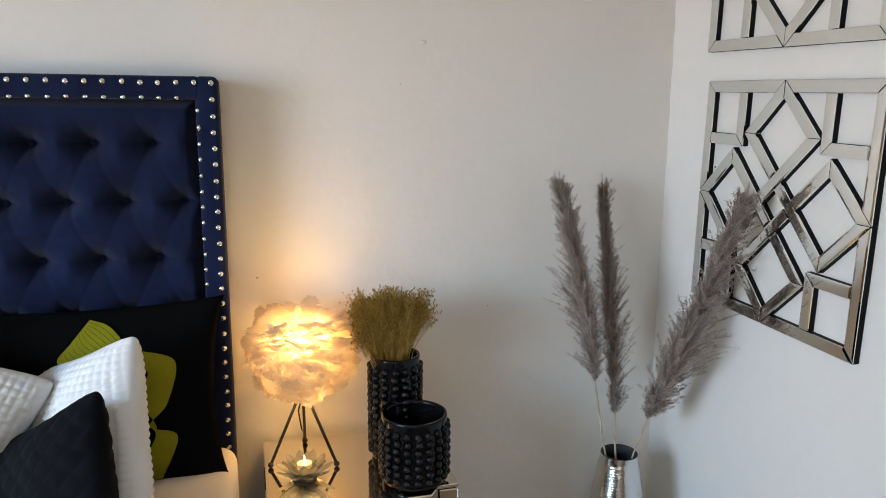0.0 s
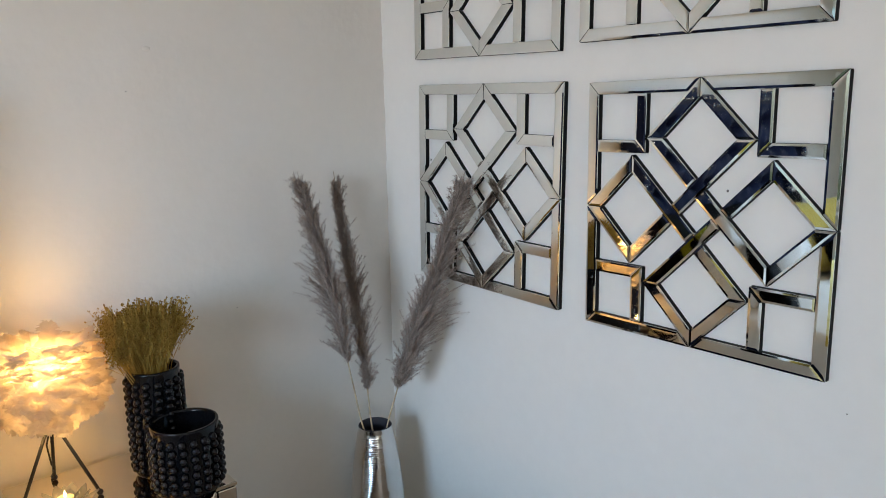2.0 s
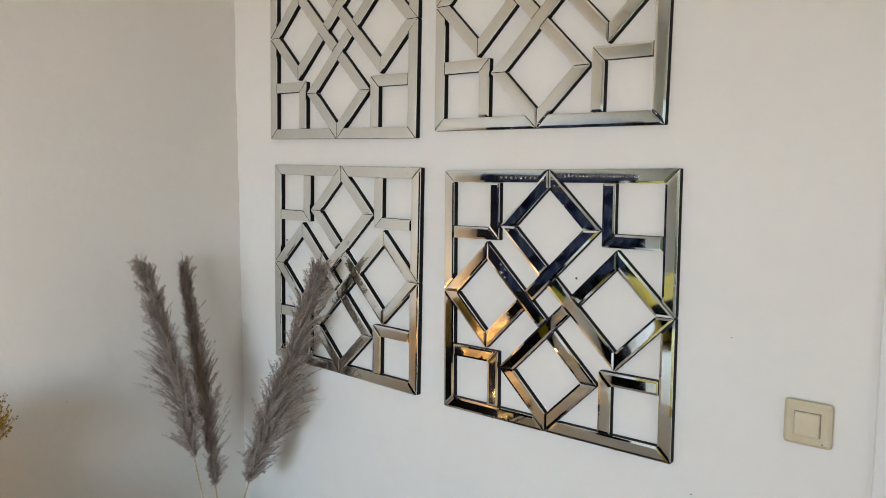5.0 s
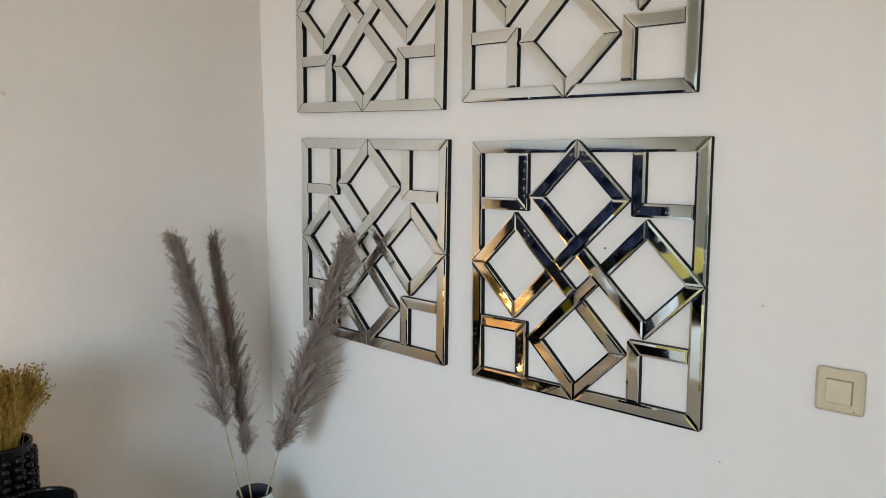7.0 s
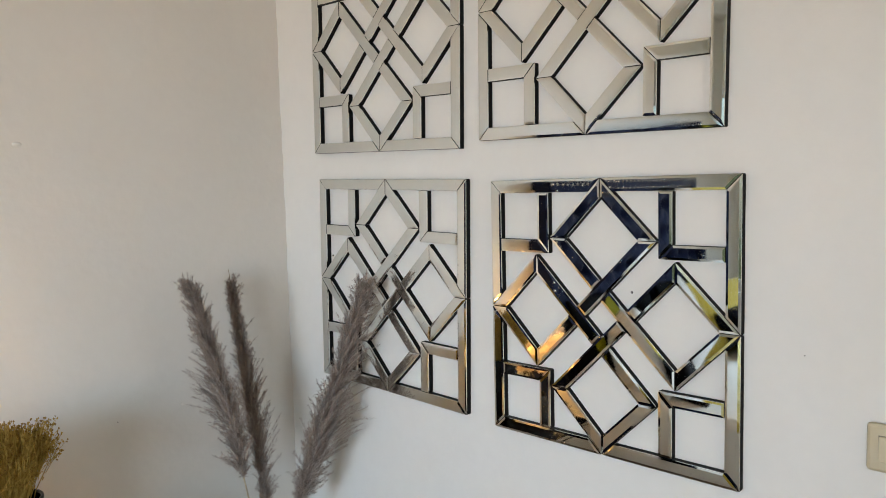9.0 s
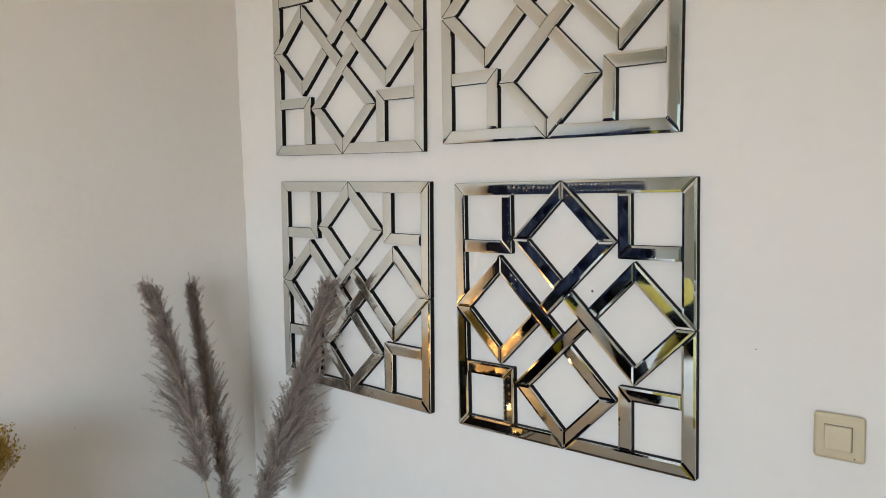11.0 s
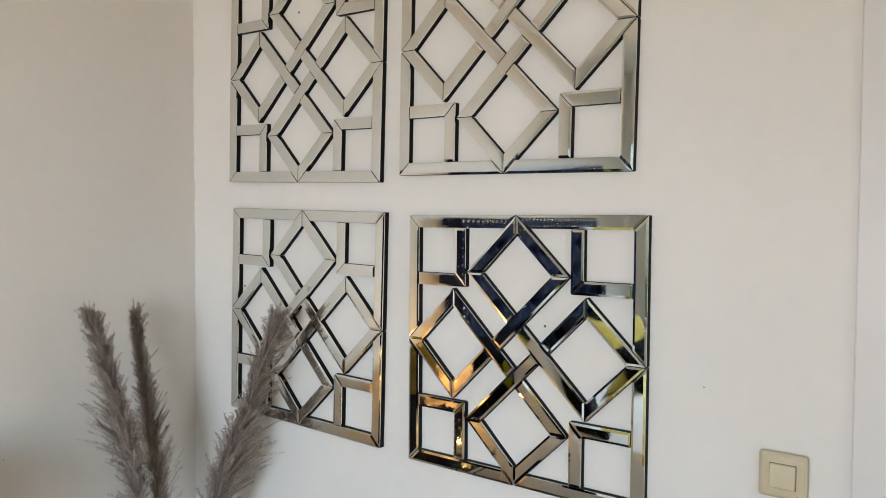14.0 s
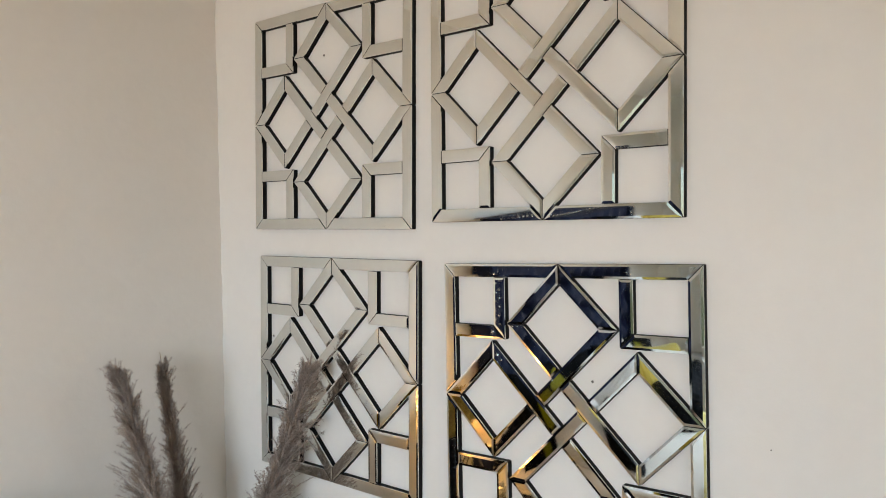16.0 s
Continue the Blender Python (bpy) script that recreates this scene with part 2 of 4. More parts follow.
bm = box(WEST_X - 0.2, EAST_X + 0.2, NORTH_Y + 0.008, NORTH_Y + 0.2, 0, TOP)
plaster(bm, 180, 120, lambda u, v: (WEST_X + u * (EAST_X + 0.006 - WEST_X), NORTH_Y + uneven(u * 3.6, v * 2.6, 0.0035) - ragged(v * TOP, (1 - u) * 3.6, 3.0), v * TOP))
setting("wall_north", from_bm("wall_north", bm, WALL, True), "warm off-white painted plaster wall behind the bed", "wall")

DOOR_Y0, DOOR_Y1, DOOR_TOP = -1.044, -1.90, 2.03
bm = box(EAST_X + 0.008, EAST_X + 0.2, DOOR_Y0 + 0.014, NORTH_Y + 0.19, 0, TOP)
plaster(bm, 110, 130, lambda u, v: (EAST_X + uneven(u * 1.9 + 9, v * 2.6, 0.0025) - ragged(v * TOP, u * 1.9, 8.0), NORTH_Y + 0.006 + u * (DOOR_Y0 + 0.014 - NORTH_Y - 0.006), v * TOP))
box(EAST_X, EAST_X + 0.2, SOUTH_Y - 0.2, DOOR_Y1 - 0.014, 0, TOP, bm=bm)
box(EAST_X, EAST_X + 0.2, DOOR_Y1 - 0.014, DOOR_Y0 + 0.014, DOOR_TOP + 0.03, TOP, bm=bm)
setting("wall_east", from_bm("wall_east", bm, WALL_E), "white painted plaster wall with small nail holes", "wall")

bm = box(WEST_X - 0.2, WEST_X, SOUTH_Y - 0.2, WIN_Y0, 0, TOP)
box(WEST_X - 0.2, WEST_X, WIN_Y1, NORTH_Y + 0.008, 0, TOP, bm=bm)
box(WEST_X - 0.2, WEST_X, WIN_Y0, WIN_Y1, 0, WIN_Z0, bm=bm)
box(WEST_X - 0.2, WEST_X, WIN_Y0, WIN_Y1, WIN_Z1, TOP, bm=bm)
setting("wall_west", from_bm("wall_west", bm, WALL_E), "white painted wall with the window", "wall")
# The opening is assumed, made to go with the south fill lamp.
bm = box(WEST_X, -2.6, SOUTH_Y - 0.2, SOUTH_Y, 0, TOP)
box(-1.2, EAST_X, SOUTH_Y - 0.2, SOUTH_Y, 0, TOP, bm=bm)
box(-2.6, -1.2, SOUTH_Y - 0.2, SOUTH_Y, 2.15, TOP, bm=bm)
box(-2.6, -1.2, SOUTH_Y - 0.2, SOUTH_Y, 0, 0.2, bm=bm)
setting("wall_south", from_bm("wall_south", bm, WALL_E), "white painted wall with an assumed, unseen tall window", "wall")
setting("floor", from_bm("floor", box(WEST_X - 0.2, EAST_X + 0.2, SOUTH_Y - 0.2, NORTH_Y + 0.2, -0.12, 0), FLOORM), "brown laminate floor", "floor")
setting("ceiling", from_bm("ceiling", box(WEST_X - 0.2, EAST_X + 0.2, SOUTH_Y - 0.2, NORTH_Y + 0.2, TOP, TOP + 0.15), CEIL), "plain white ceiling", "ceiling")
setting("ground", from_bm("ground", box(-60, 60, -60, 60, -3.2, -3.0), material("lawn", (0.09, 0.11, 0.04), 0.9, scale=0.4)), "grass outside the window", "ground")

window = thing("window_1", pose(WEST_X, 0, 0), "white framed window with clear panes", "window", kind="structure")
bm = box(-0.12, -0.05, WIN_Y0, WIN_Y1, WIN_Z0, WIN_Z0 + 0.06)
box(-0.12, -0.05, WIN_Y0, WIN_Y1, WIN_Z1 - 0.06, WIN_Z1, bm=bm)
for y in (WIN_Y0, (WIN_Y0 + WIN_Y1) / 2 - 0.03, WIN_Y1 - 0.06):
    box(-0.12, -0.05, y, y + 0.06, WIN_Z0 + 0.06, WIN_Z1 - 0.06, bm=bm)
part("window_frame", bm, TRIM, window)
part("window_sill", box(-0.05, 0.12, WIN_Y0 - 0.03, WIN_Y1 + 0.03, WIN_Z0 - 0.03, WIN_Z0, 0.004), TRIM, window)
for a, b in ((WIN_Y0 + 0.06, (WIN_Y0 + WIN_Y1) / 2 - 0.03), ((WIN_Y0 + WIN_Y1) / 2 + 0.03, WIN_Y1 - 0.06)):
    part("pane", box(-0.088, -0.084, a, b, WIN_Z0 + 0.06, WIN_Z1 - 0.06), PANE, window).visible_shadow = False

# Assumed window out of view, giving the added south fill a place.
window = thing("assumed_window", pose(-1.9, SOUTH_Y, 0), "assumed tall white framed window, unseen, behind the fill light", "window", kind="structure")
bm = box(-0.7, 0.7, -0.12, -0.05, 0.2, 0.27)
box(-0.7, 0.7, -0.12, -0.05, 2.08, 2.15, bm=bm)
for x in (-0.7, 0.63):
    box(x, x + 0.07, -0.12, -0.05, 0.27, 2.08, bm=bm)
part("window_frame", bm, TRIM, window)
part("pane", box(-0.63, 0.63, -0.088, -0.084, 0.27, 2.08), PANE, window).visible_shadow = False

# the door with its frame
door = thing("door_1", pose(EAST_X, 0, 0), "closed white painted door with a steel lever handle", "door", kind="structure")
bm = box(-0.010, 0.004, -1.016, -0.960, 0, DOOR_TOP + 0.08, 0.003)
box(-0.010, 0.004, DOOR_Y1 - 0.09, -1.016, DOOR_TOP + 0.028, DOOR_TOP + 0.08, 0.003, bm=bm)
box(-0.010, 0.004, DOOR_Y1 - 0.09, DOOR_Y1 - 0.03, 0, DOOR_TOP + 0.028, 0.003, bm=bm)
part("architrave", bm, TRIM, door)
bm = box(-0.004, 0.12, -1.0310, -1.0168, 0, DOOR_TOP + 0.012, 0.002, 3)
box(-0.004, 0.12, DOOR_Y1 - 0.028, -1.020, DOOR_TOP + 0.0125, DOOR_TOP + 0.026, 0.0035, bm=bm)
box(-0.004, 0.12, DOOR_Y1 - 0.028, DOOR_Y1 - 0.012, 0, DOOR_TOP + 0.012, 0.0035, bm=bm)
box(0.045, 0.12, -1.062, -1.0311, 0, DOOR_TOP + 0.012, bm=bm)
part("door_frame", bm, TRIM, door)
part("leaf", box(0.002, 0.042, DOOR_Y1 - 0.008, -1.0345, 0.008, DOOR_TOP + 0.006, 0.0012, 2), TRIM, door)

turned = Matrix.Rotation(radians(-90), 4, "Y")
rose = part("handle_rose", lathe([(0.0, 0.0), (0.026, 0.0), (0.026, 0.004), (0.023, 0.008), (0.011, 0.0095), (0.0, 0.0095)], 36), STEEL, door, "round brushed steel rose", True,
            pose(0.002, -1.075, 1.049) @ turned)
vs, fs = rod([(0, 0, 0.008), (0, 0, 0.036), (0, -0.004, 0.046), (0, -0.018, 0.050), (0, -0.115, 0.050)], [0.0095, 0.0095, 0.0098, 0.0095, 0.009], 14)
hang("lever", mesh_of("lever", vs, fs, STEEL, True), rose, None, "steel lever")
for dy, dz in ((0.017, 0.007), (-0.015, -0.012)):
    part("screw", lathe([(0, 0.0095), (0.0032, 0.0095), (0.0032, 0.0065)], 12), CHROME, rose, "", True, pose(dz, dy, 0.0006))
part("screw_hole", lathe([(0, 0.0006), (0.0022, 0.0006), (0.003, 0)], 8), SEAM, door, "small dark screw hole", m=pose(0.002, -1.087, 1.157) @ turned)
part("strike_plate", box(-0.0052, -0.0035, -1.0290, -1.0215, 1.0, 1.052), STEEL, door, "small steel strike plate")

# ---- lattice mirror panels ----
SIDE, W, D = 0.606, 0.0505, 0.218
R2 = math.sqrt(2)


def quarter():
    """The strips of one quarter of the lattice, as four-cornered outlines round the middle (0, 0), x right and y down, on a unit square."""
    t, l, r = (0, -0.5), (-D, -0.5 + D), (D, -0.5 + D)
    out = [
        [(-0.5, -0.5), (0, -0.5), (-W, -0.5 + W), (-0.5 + W, -0.5 + W)],
        [(0, -0.5), (0.5, -0.5), (0.5 - W, -0.5 + W), (W, -0.5 + W)],
        [t, (0, -0.5 + W * R2), (-D + W * R2, -0.5 + D), l],
        [t, r, (D - W * R2, -0.5 + D), (0, -0.5 + W * R2)],
    ]
    # lines x + y = c and x - y = e
    c1, c2 = 2 * D - 0.5, 2 * D - 0.5 - W * R2
    meet = lambda c, e: ((c + e) / 2, (c - e) / 2)
    e_end = 2 * D - 0.5
    out.append([r, meet(c1, e_end), meet(c2, e_end), (D - W * R2, -0.5 + D)])
    e1, e2 = 0.5 - 2 * D, 0.5 - 2 * D + W * R2
    out.append([l, (-D + W * R2, -0.5 + D), meet(c2, e2), meet(c2, e1)])
    k, f = -0.5 + 0.278, -0.5 + W
    out.append([(k - W, f), (k, f), (k, k), (k - W, k - W)])
    out.append([(f, k - W), (k - W, k - W), (k, k), (f, k)])
    return out


def inset(poly, by):
    """The outline moved inwards by a width."""
    pts = [Vector(p) for p in poly]
    area = sum(a.x * b.y - b.x * a.y for a, b in zip(pts, pts[1:] + pts[:1]))
    if area < 0:
        pts = pts[::-1]
    moved = []
    for i, p in enumerate(pts):
        a, b = (p - pts[i - 1]).normalized(), (pts[(i + 1) % len(pts)] - p).normalized()
        na, nb = Vector((-a.y, a.x)), Vector((-b.y, b.x))
        moved.append(p + (na + nb) * by / (1 + na.dot(nb)))
    return pts, moved


# strips that were glued on visibly aslant: panel number * 40 + strip, tilt across and down
HANGING = {4 * 40 + 16: (0.0, -0.057), 4 * 40 + 17: (0.0, -0.053)}


def strip_mesh(poly, seed):
    """A bevelled glass strip; local x to the right, z up, front towards -y, its back at y = 0."""
    outer, _ = inset(poly, 0.0)
    whole = [Vector((p.x * SIDE, p.y * SIDE)) for p in outer]
    _, edge = inset(whole, 0.0009)
    _, flat = inset(whole, 0.0056)
    tilt = HANGING.get(seed, (0.0054 * math.sin(seed * 7.3), 0.0054 * math.cos(seed * 4.1)))
    middle = sum(edge, Vector((0, 0))) / len(edge)
    bm = bmesh.new()
    rings = []
    for pts, depth in ((edge, 0.0), (edge, -0.0029), (flat, -0.0034)):
        rings.append([bm.verts.new((p.x, depth - (0 if depth == 0 else tilt[0] * (p.x - middle.x) + tilt[1] * (p.y - middle.y)), -p.y)) for p in pts])
    n = len(outer)
    for a, b in zip(rings, rings[1:]):
        for i in range(n):
            bm.faces.new((a[i], a[(i + 1) % n], b[(i + 1) % n], b[i]))
    bm.faces.new(rings[-1])
    return from_bm("mirror_strip", bm, MIRROR)


strips = []
for turn in range(4):
    for poly in quarter():
        for _ in range(turn):
            poly = [(y, -x) for x, y in poly]
        strips.append(poly)


def backing_mesh(poly):
    _, pts = inset(poly, 0.0010)
    bm = bmesh.new()
    front = [bm.verts.new((p.x * SIDE, -0.0140, -p.y * SIDE)) for p in pts]
    back = [bm.verts.new((p.x * SIDE, 0.0, -p.y * SIDE)) for p in pts]
    bm.faces.new(front)
    bm.faces.new(back[::-1])
    for i in range(len(pts)):
        bm.faces.new((front[i], back[i], back[(i + 1) % len(pts)], front[(i + 1) % len(pts)]))
    return from_bm("backing_bar", bm, BACKING)


backs = [backing_mesh(poly) for poly in strips]


def lattice_panel(y, z, lean, seed):
    """y, z: the top corner on the side towards the back wall; lean: degrees by which the far top corner hangs higher."""
    m = Matrix.Translation((EAST_X, y, z)) @ Matrix.Rotation(radians(lean), 4, "X") @ Matrix.Rotation(radians(-90), 4, "Z") @ pose(SIDE / 2, 0, -SIDE / 2)
    panel = thing("lattice_mirror", m, "square openwork wall mirror of interlaced silver bars with black edges", "wall mirror", "mirror panels on the wall")
    for me in backs:
        hang("backing_bar", me, panel)
    for i, poly in enumerate(strips):
        hang("mirror_strip", strip_mesh(poly, seed * 40 + i), panel, pose(0, -0.0142, 0))
    return panel


lattice_panel(0.003, 1.583, 0.1, 1)
lattice_panel(0.689, 1.606, 1.5, 2)
lattice_panel(0.689, 2.289, 1.7, 3)
lattice_panel(0.026, 2.286, 1.1, 4)

# ---- light switch ----
switch = thing("light_switch", pose(EAST_X, -0.8535, 1.1155), "aged ivory plastic light switch on the white wall", "light switch")
part("plate", box(-0.012, 0.0, -0.0412, 0.0412, -0.0417, 0.0417, 0.0065, 2), IVORY, switch)
part("well", box(-0.0125, -0.009, -0.0225, 0.0225, -0.0225, 0.0225), SEAM, switch, "dark joint round the rocker")
part("rocker", box(-0.0185, -0.008, -0.0215, 0.0215, -0.0215, 0.0215, 0.002, 3), IVORY, switch, m=pose(0, 0, -0.001, 0, 4.0, 0))
part("screw_mark", lathe([(0, 0.0006), (0.0012, 0.0006), (0.0016, 0)], 8), SEAM, switch, m=pose(-0.012, -0.026, -0.033) @ turned)

# ---- nightstand ----
NS_X0, NS_X1, NS_Y0, NS_Y1, NS_TOP = -1.237, -0.758, 0.522, 0.884, 0.587
stand = thing("nightstand", pose(0, 0, 0), "mirrored glass nightstand beside the bed", "nightstand")
STANDGLASS = material("champagne_mirror", (0.83, 0.79, 0.72), 0.05, metal=1.0, second=(0.78, 0.74, 0.67), scale=5, wear=0.6)
STEP_Y, STEP_X0, STEP_X1 = 0.480, -1.160, -0.838
plan = [(NS_X0, NS_Y1), (NS_X0, NS_Y0), (STEP_X0 - 0.024, NS_Y0), (STEP_X0, STEP_Y), (STEP_X1, STEP_Y), (STEP_X1 + 0.024, NS_Y0), (NS_X1, NS_Y0), (NS_X1, NS_Y1)]


def slab(outline, z0, z1, shrink=0.0, bevel=0.0):
    """An upright block over an outline."""
    _, pts = inset(outline, shrink)
    bm = bmesh.new()
    low, high = [bm.verts.new((p.x, p.y, z0)) for p in pts], [bm.verts.new((p.x, p.y, z1)) for p in pts]
    bm.faces.new(low[::-1])
    top = bm.faces.new(high)
    for i in range(len(pts)):
        bm.faces.new((low[i], low[(i + 1) % len(pts)], high[(i + 1) % len(pts)], high[i]))
    if bevel:
        bmesh.ops.bevel(bm, geom=list(top.edges), offset=bevel, segments=1, affect="EDGES")
    return bm


part("carcass", slab(plan, 0.06, NS_TOP - 0.010, 0.006), BACKING, stand, "black board carcass")
part("plinth", slab(plan, 0, 0.06, 0.03), BACKING, stand)
part("top", slab(plan, NS_TOP - 0.010, NS_TOP, 0.0, 0.003), STANDGLASS, stand, "mirror glass top")
for x in (NS_X0, NS_X1 - 0.006):
    part("side_glass", box(x, x + 0.006, NS_Y0 + 0.008, NS_Y1, 0.06, NS_TOP - 0.0105, 0.0015), STANDGLASS, stand)
tile = from_bm("mirror_tile", box(0, 0.0505, -0.0055, 0, 0, 0.0485, 0.0022, 1), STANDGLASS)
for x in (NS_X0 + 0.0015, NS_X1 - 0.052):
    for k in range(10):
        hang("mirror_tile", tile, stand, pose(x, NS_Y0 + 0.006, 0.062 + k * 0.0513))
for x, y, turn in ((STEP_X1 + 0.002, STEP_Y + 0.003, 60.3), (STEP_X0 - 0.0225, NS_Y0 - 0.002, -60.3)):
    part("corner_strip", box(0, 0.043, -0.0008, 0.004, 0.062, NS_TOP - 0.0115, 0.0006, 1), STANDGLASS, stand, m=pose(x, y, 0, 0, 0, turn))
for z in (0.065, 0.236, 0.407):
    part("drawer", box(STEP_X0 + 0.004, STEP_X1 - 0.004, STEP_Y - 0.002, STEP_Y + 0.0055, z, z + 0.166, 0.003), STANDGLASS, stand)

# ---- feather table lamp ----
lamp = thing("feather_table_lamp", pose(LAMP.x, LAMP.y, NS_TOP), "lit lamp with fluffy white feather shade on black tripod legs", "table lamp")
HUB = Vector((0.0, 0.004, 0.185))
vs, fs = rod([(0, 0.004, 0.178), (0, 0.004, 0.25)], [0.014, 0.014], 14)
hang("socket", mesh_of("socket", vs, fs, BLACKMETAL, True), lamp)
for fx, fy in ((-0.091, -0.022), (0.079, -0.056), (0.008, 0.106)):
    foot = Vector((fx, fy, 0.008))
    top = HUB + (foot - HUB) * 0.02 + Vector((fx, fy, 0)) * 0.12
    vs, fs = rod([top, foot], [0.0042, 0.0042], 10)
    leg = hang("leg", mesh_of("leg", vs, fs, BLACKMETAL, True), lamp)
    ball = bmesh.new()
    bmesh.ops.create_uvsphere(ball, u_segments=14, v_segments=9, radius=0.0078)
    part("foot", ball, BLACKMETAL, leg, "", True, Matrix.Translation(foot))
vs, fs = rod([(0.004, 0.03, 0.19), (-0.012, 0.034, 0.13), (-0.004, 0.05, 0.07), (0.006, 0.085, 0.035), (0.004, 0.125, 0.004)], [0.0022] * 5, 6)
hang("cord", mesh_of("cord", vs, fs, BLACKMETAL, True), lamp)
ball = bmesh.new()
bmesh.ops.create_uvsphere(ball, u_segments=20, v_segments=12, radius=0.028)
part("bulb", ball, BULB, lamp, "glowing warm bulb", True, pose(0, 0, LAMP.z - NS_TOP - 0.004)).visible_shadow = False

CORE = thin_leafy("paper_core", (0.85, 0.80, 0.72), (0.8, 0.75, 0.67), 0.8, 0.5)
prof = [(0.088 * math.sin(a), 0.083 * -math.cos(a)) for a in [radians(d) for d in range(30, 145, 6)]]
part("shade_core", lathe(prof, 40), CORE, lamp, "thin paper core", True, pose(0, 0, LAMP.z - NS_TOP))


def feather(verts, faces, root, out, down, length, width, curl, rng):
    """A soft curved feather: a vane of slim barbs to both sides of the quill."""
    side = out.cross(down).normalized()
    n = 9
    quill = []
    for i in range(n + 1):
        s = i / n
        quill.append(root + down * length * (s - 0.15 * s * s) + out * length * (0.30 * s + curl * s * s) + side * 0.006 * math.sin(s * 3 + curl * 9))
    for i in range(n):
        s = (i + 0.5) / n
        reach = width * (math.sin(math.pi * min(1, 0.12 + 0.88 * s) ** 0.8) ** 0.7 + 0.12)
        a, b = quill[i], quill[i + 1]
        ahead = (b - a).normalized()
        for sign in (-1, 1):
            for k in range(3):
                p = a.lerp(b, k * 0.33)
                q = a.lerp(b, k * 0.33 + 0.6)
                tip = p + (side * sign * rng.uniform(0.8, 1.1) + ahead * rng.uniform(0.6, 0.9)) * reach + out * rng.uniform(-0.3, 0.1) * reach
                midp = p.lerp(tip, 0.55) + ahead * reach * 0.16
                f = len(verts)
                verts.extend([p, q, midp + ahead * rng.uniform(0.006, 0.009), tip, midp])
                faces.extend([(f, f + 1, f + 2, f + 4), (f + 4, f + 2, f + 3)])


rng = random.Random(4)
vs, fs = [], []
for row in range(10):
    lat = radians(54 - row * 11.8)
    ring_r, ring_z = 0.080 * math.cos(lat) + 0.006, 0.080 * math.sin(lat)
    count = int(8 + 36 * math.cos(lat))
    for k in range(count):
        a = 2 * math.pi * (k + rng.uniform(-0.4, 0.4)) / count + row * 0.37
        out = Vector((math.cos(a), math.sin(a), 0))
        root = Vector((ring_r * out.x, ring_r * out.y, ring_z + rng.uniform(-0.006, 0.006)))
        along = (Vector((-math.sin(a), math.cos(a), 0)) * rng.uniform(-0.55, 0.55) + out * rng.uniform(0.55, 0.85) + Vector((0, 0, 0.7 * math.sin(lat) - 0.22 + rng.uniform(-0.14, 0.14)))).normalized()
        feather(vs, fs, root, (out * 0.5 + Vector((0, 0, 0.75 + 0.2 * math.sin(lat)))).normalized(), along, rng.uniform(0.052, 0.076), rng.uniform(0.020, 0.029), rng.uniform(-0.45, 0.0), rng)
# no feather passes the wall behind the lamp
for v in vs:
    if v.y > 0.128:
        v.y = 0.128 + (v.y - 0.128) * 0.1
shade = hang("shade", mesh_of("shade", vs, fs, FEATHER), lamp, pose(0, 0, LAMP.z - NS_TOP), "layered white feathers")
shade["kind"] = "stuff"

# ---- black hobnail vases ----
def knob_mesh(r):
    return from_bm("knob", lathe([(r, -0.002), (r * 0.97, r * 0.25), (r * 0.8, r * 0.6), (r * 0.45, r * 0.88), (0.0005, r * 0.98)], 12), BLACKGLAZE, True)


def hobnail_vase(x, y, z, radius, height, around, rows, label):
    vase = thing("vase", pose(x, y, z), label, "vase", "black vases on the nightstand")
    r = radius
    part("body", lathe([(0.001, 0.002), (r * 0.9, 0.002), (r * 0.97, 0.006), (r, 0.014), (r, height - 0.012), (r * 1.01, height - 0.005), (r * 1.0, height),
                        (r - 0.006, height), (r - 0.008, height - 0.006), (r - 0.008, 0.02), (0.001, 0.018)], 56), BLACKGLAZE, vase, smooth=True)
    nub = knob_mesh(math.pi * r / around * 0.80)
    for j in range(rows):
        zz = 0.018 + (height - 0.040) * (j + 0.5) / rows
        for k in range(around):
            a = 2 * math.pi * (k + 0.12 * (j % 2)) / around + 0.3
            m = Matrix.Translation((r * math.cos(a), r * math.sin(a), zz)) @ Matrix.Rotation(a, 4, "Z") @ Matrix.Rotation(radians(90), 4, "Y")
            hang("knob", nub, vase, m)
    return vase


TALL = Vector((-0.884, 0.715, NS_TOP))
hobnail_vase(TALL.x, TALL.y, NS_TOP, 0.066, 0.292, 15, 12, "tall glossy black vase covered in round knobs, holding dried flowers")
hobnail_vase(-0.863, 0.572, NS_TOP, 0.0825, 0.182, 19, 7, "short wide glossy black vase covered in round knobs, empty")

# ---- dried flowers ----
flowers = thing("dried_flowers", Matrix.Translation(TALL + Vector((0, 0, 0.02))), "bunch of olive-brown dried flowers with tiny buds", "dried flowers")
rng = random.Random(11)
sv, sf, bv, bf = [], [], [], []


def blade(verts, faces, a, b, wa, wb, bend):
    """A slim three-sided stem from a to b."""
    mid = a.lerp(b, 0.55) + bend
    f = len(verts)
    for p, w in ((a, wa), (mid, (wa + wb) / 2), (b, wb)):
        for k in range(3):
            verts.append(p + Vector((w * math.cos(k * 2.094), w * math.sin(k * 2.094), 0)))
    for i in (0, 3):
        for k in range(3):
            n = (k + 1) % 3
            faces.append((f + i + k, f + i + n, f + i + 3 + n, f + i + 3 + k))


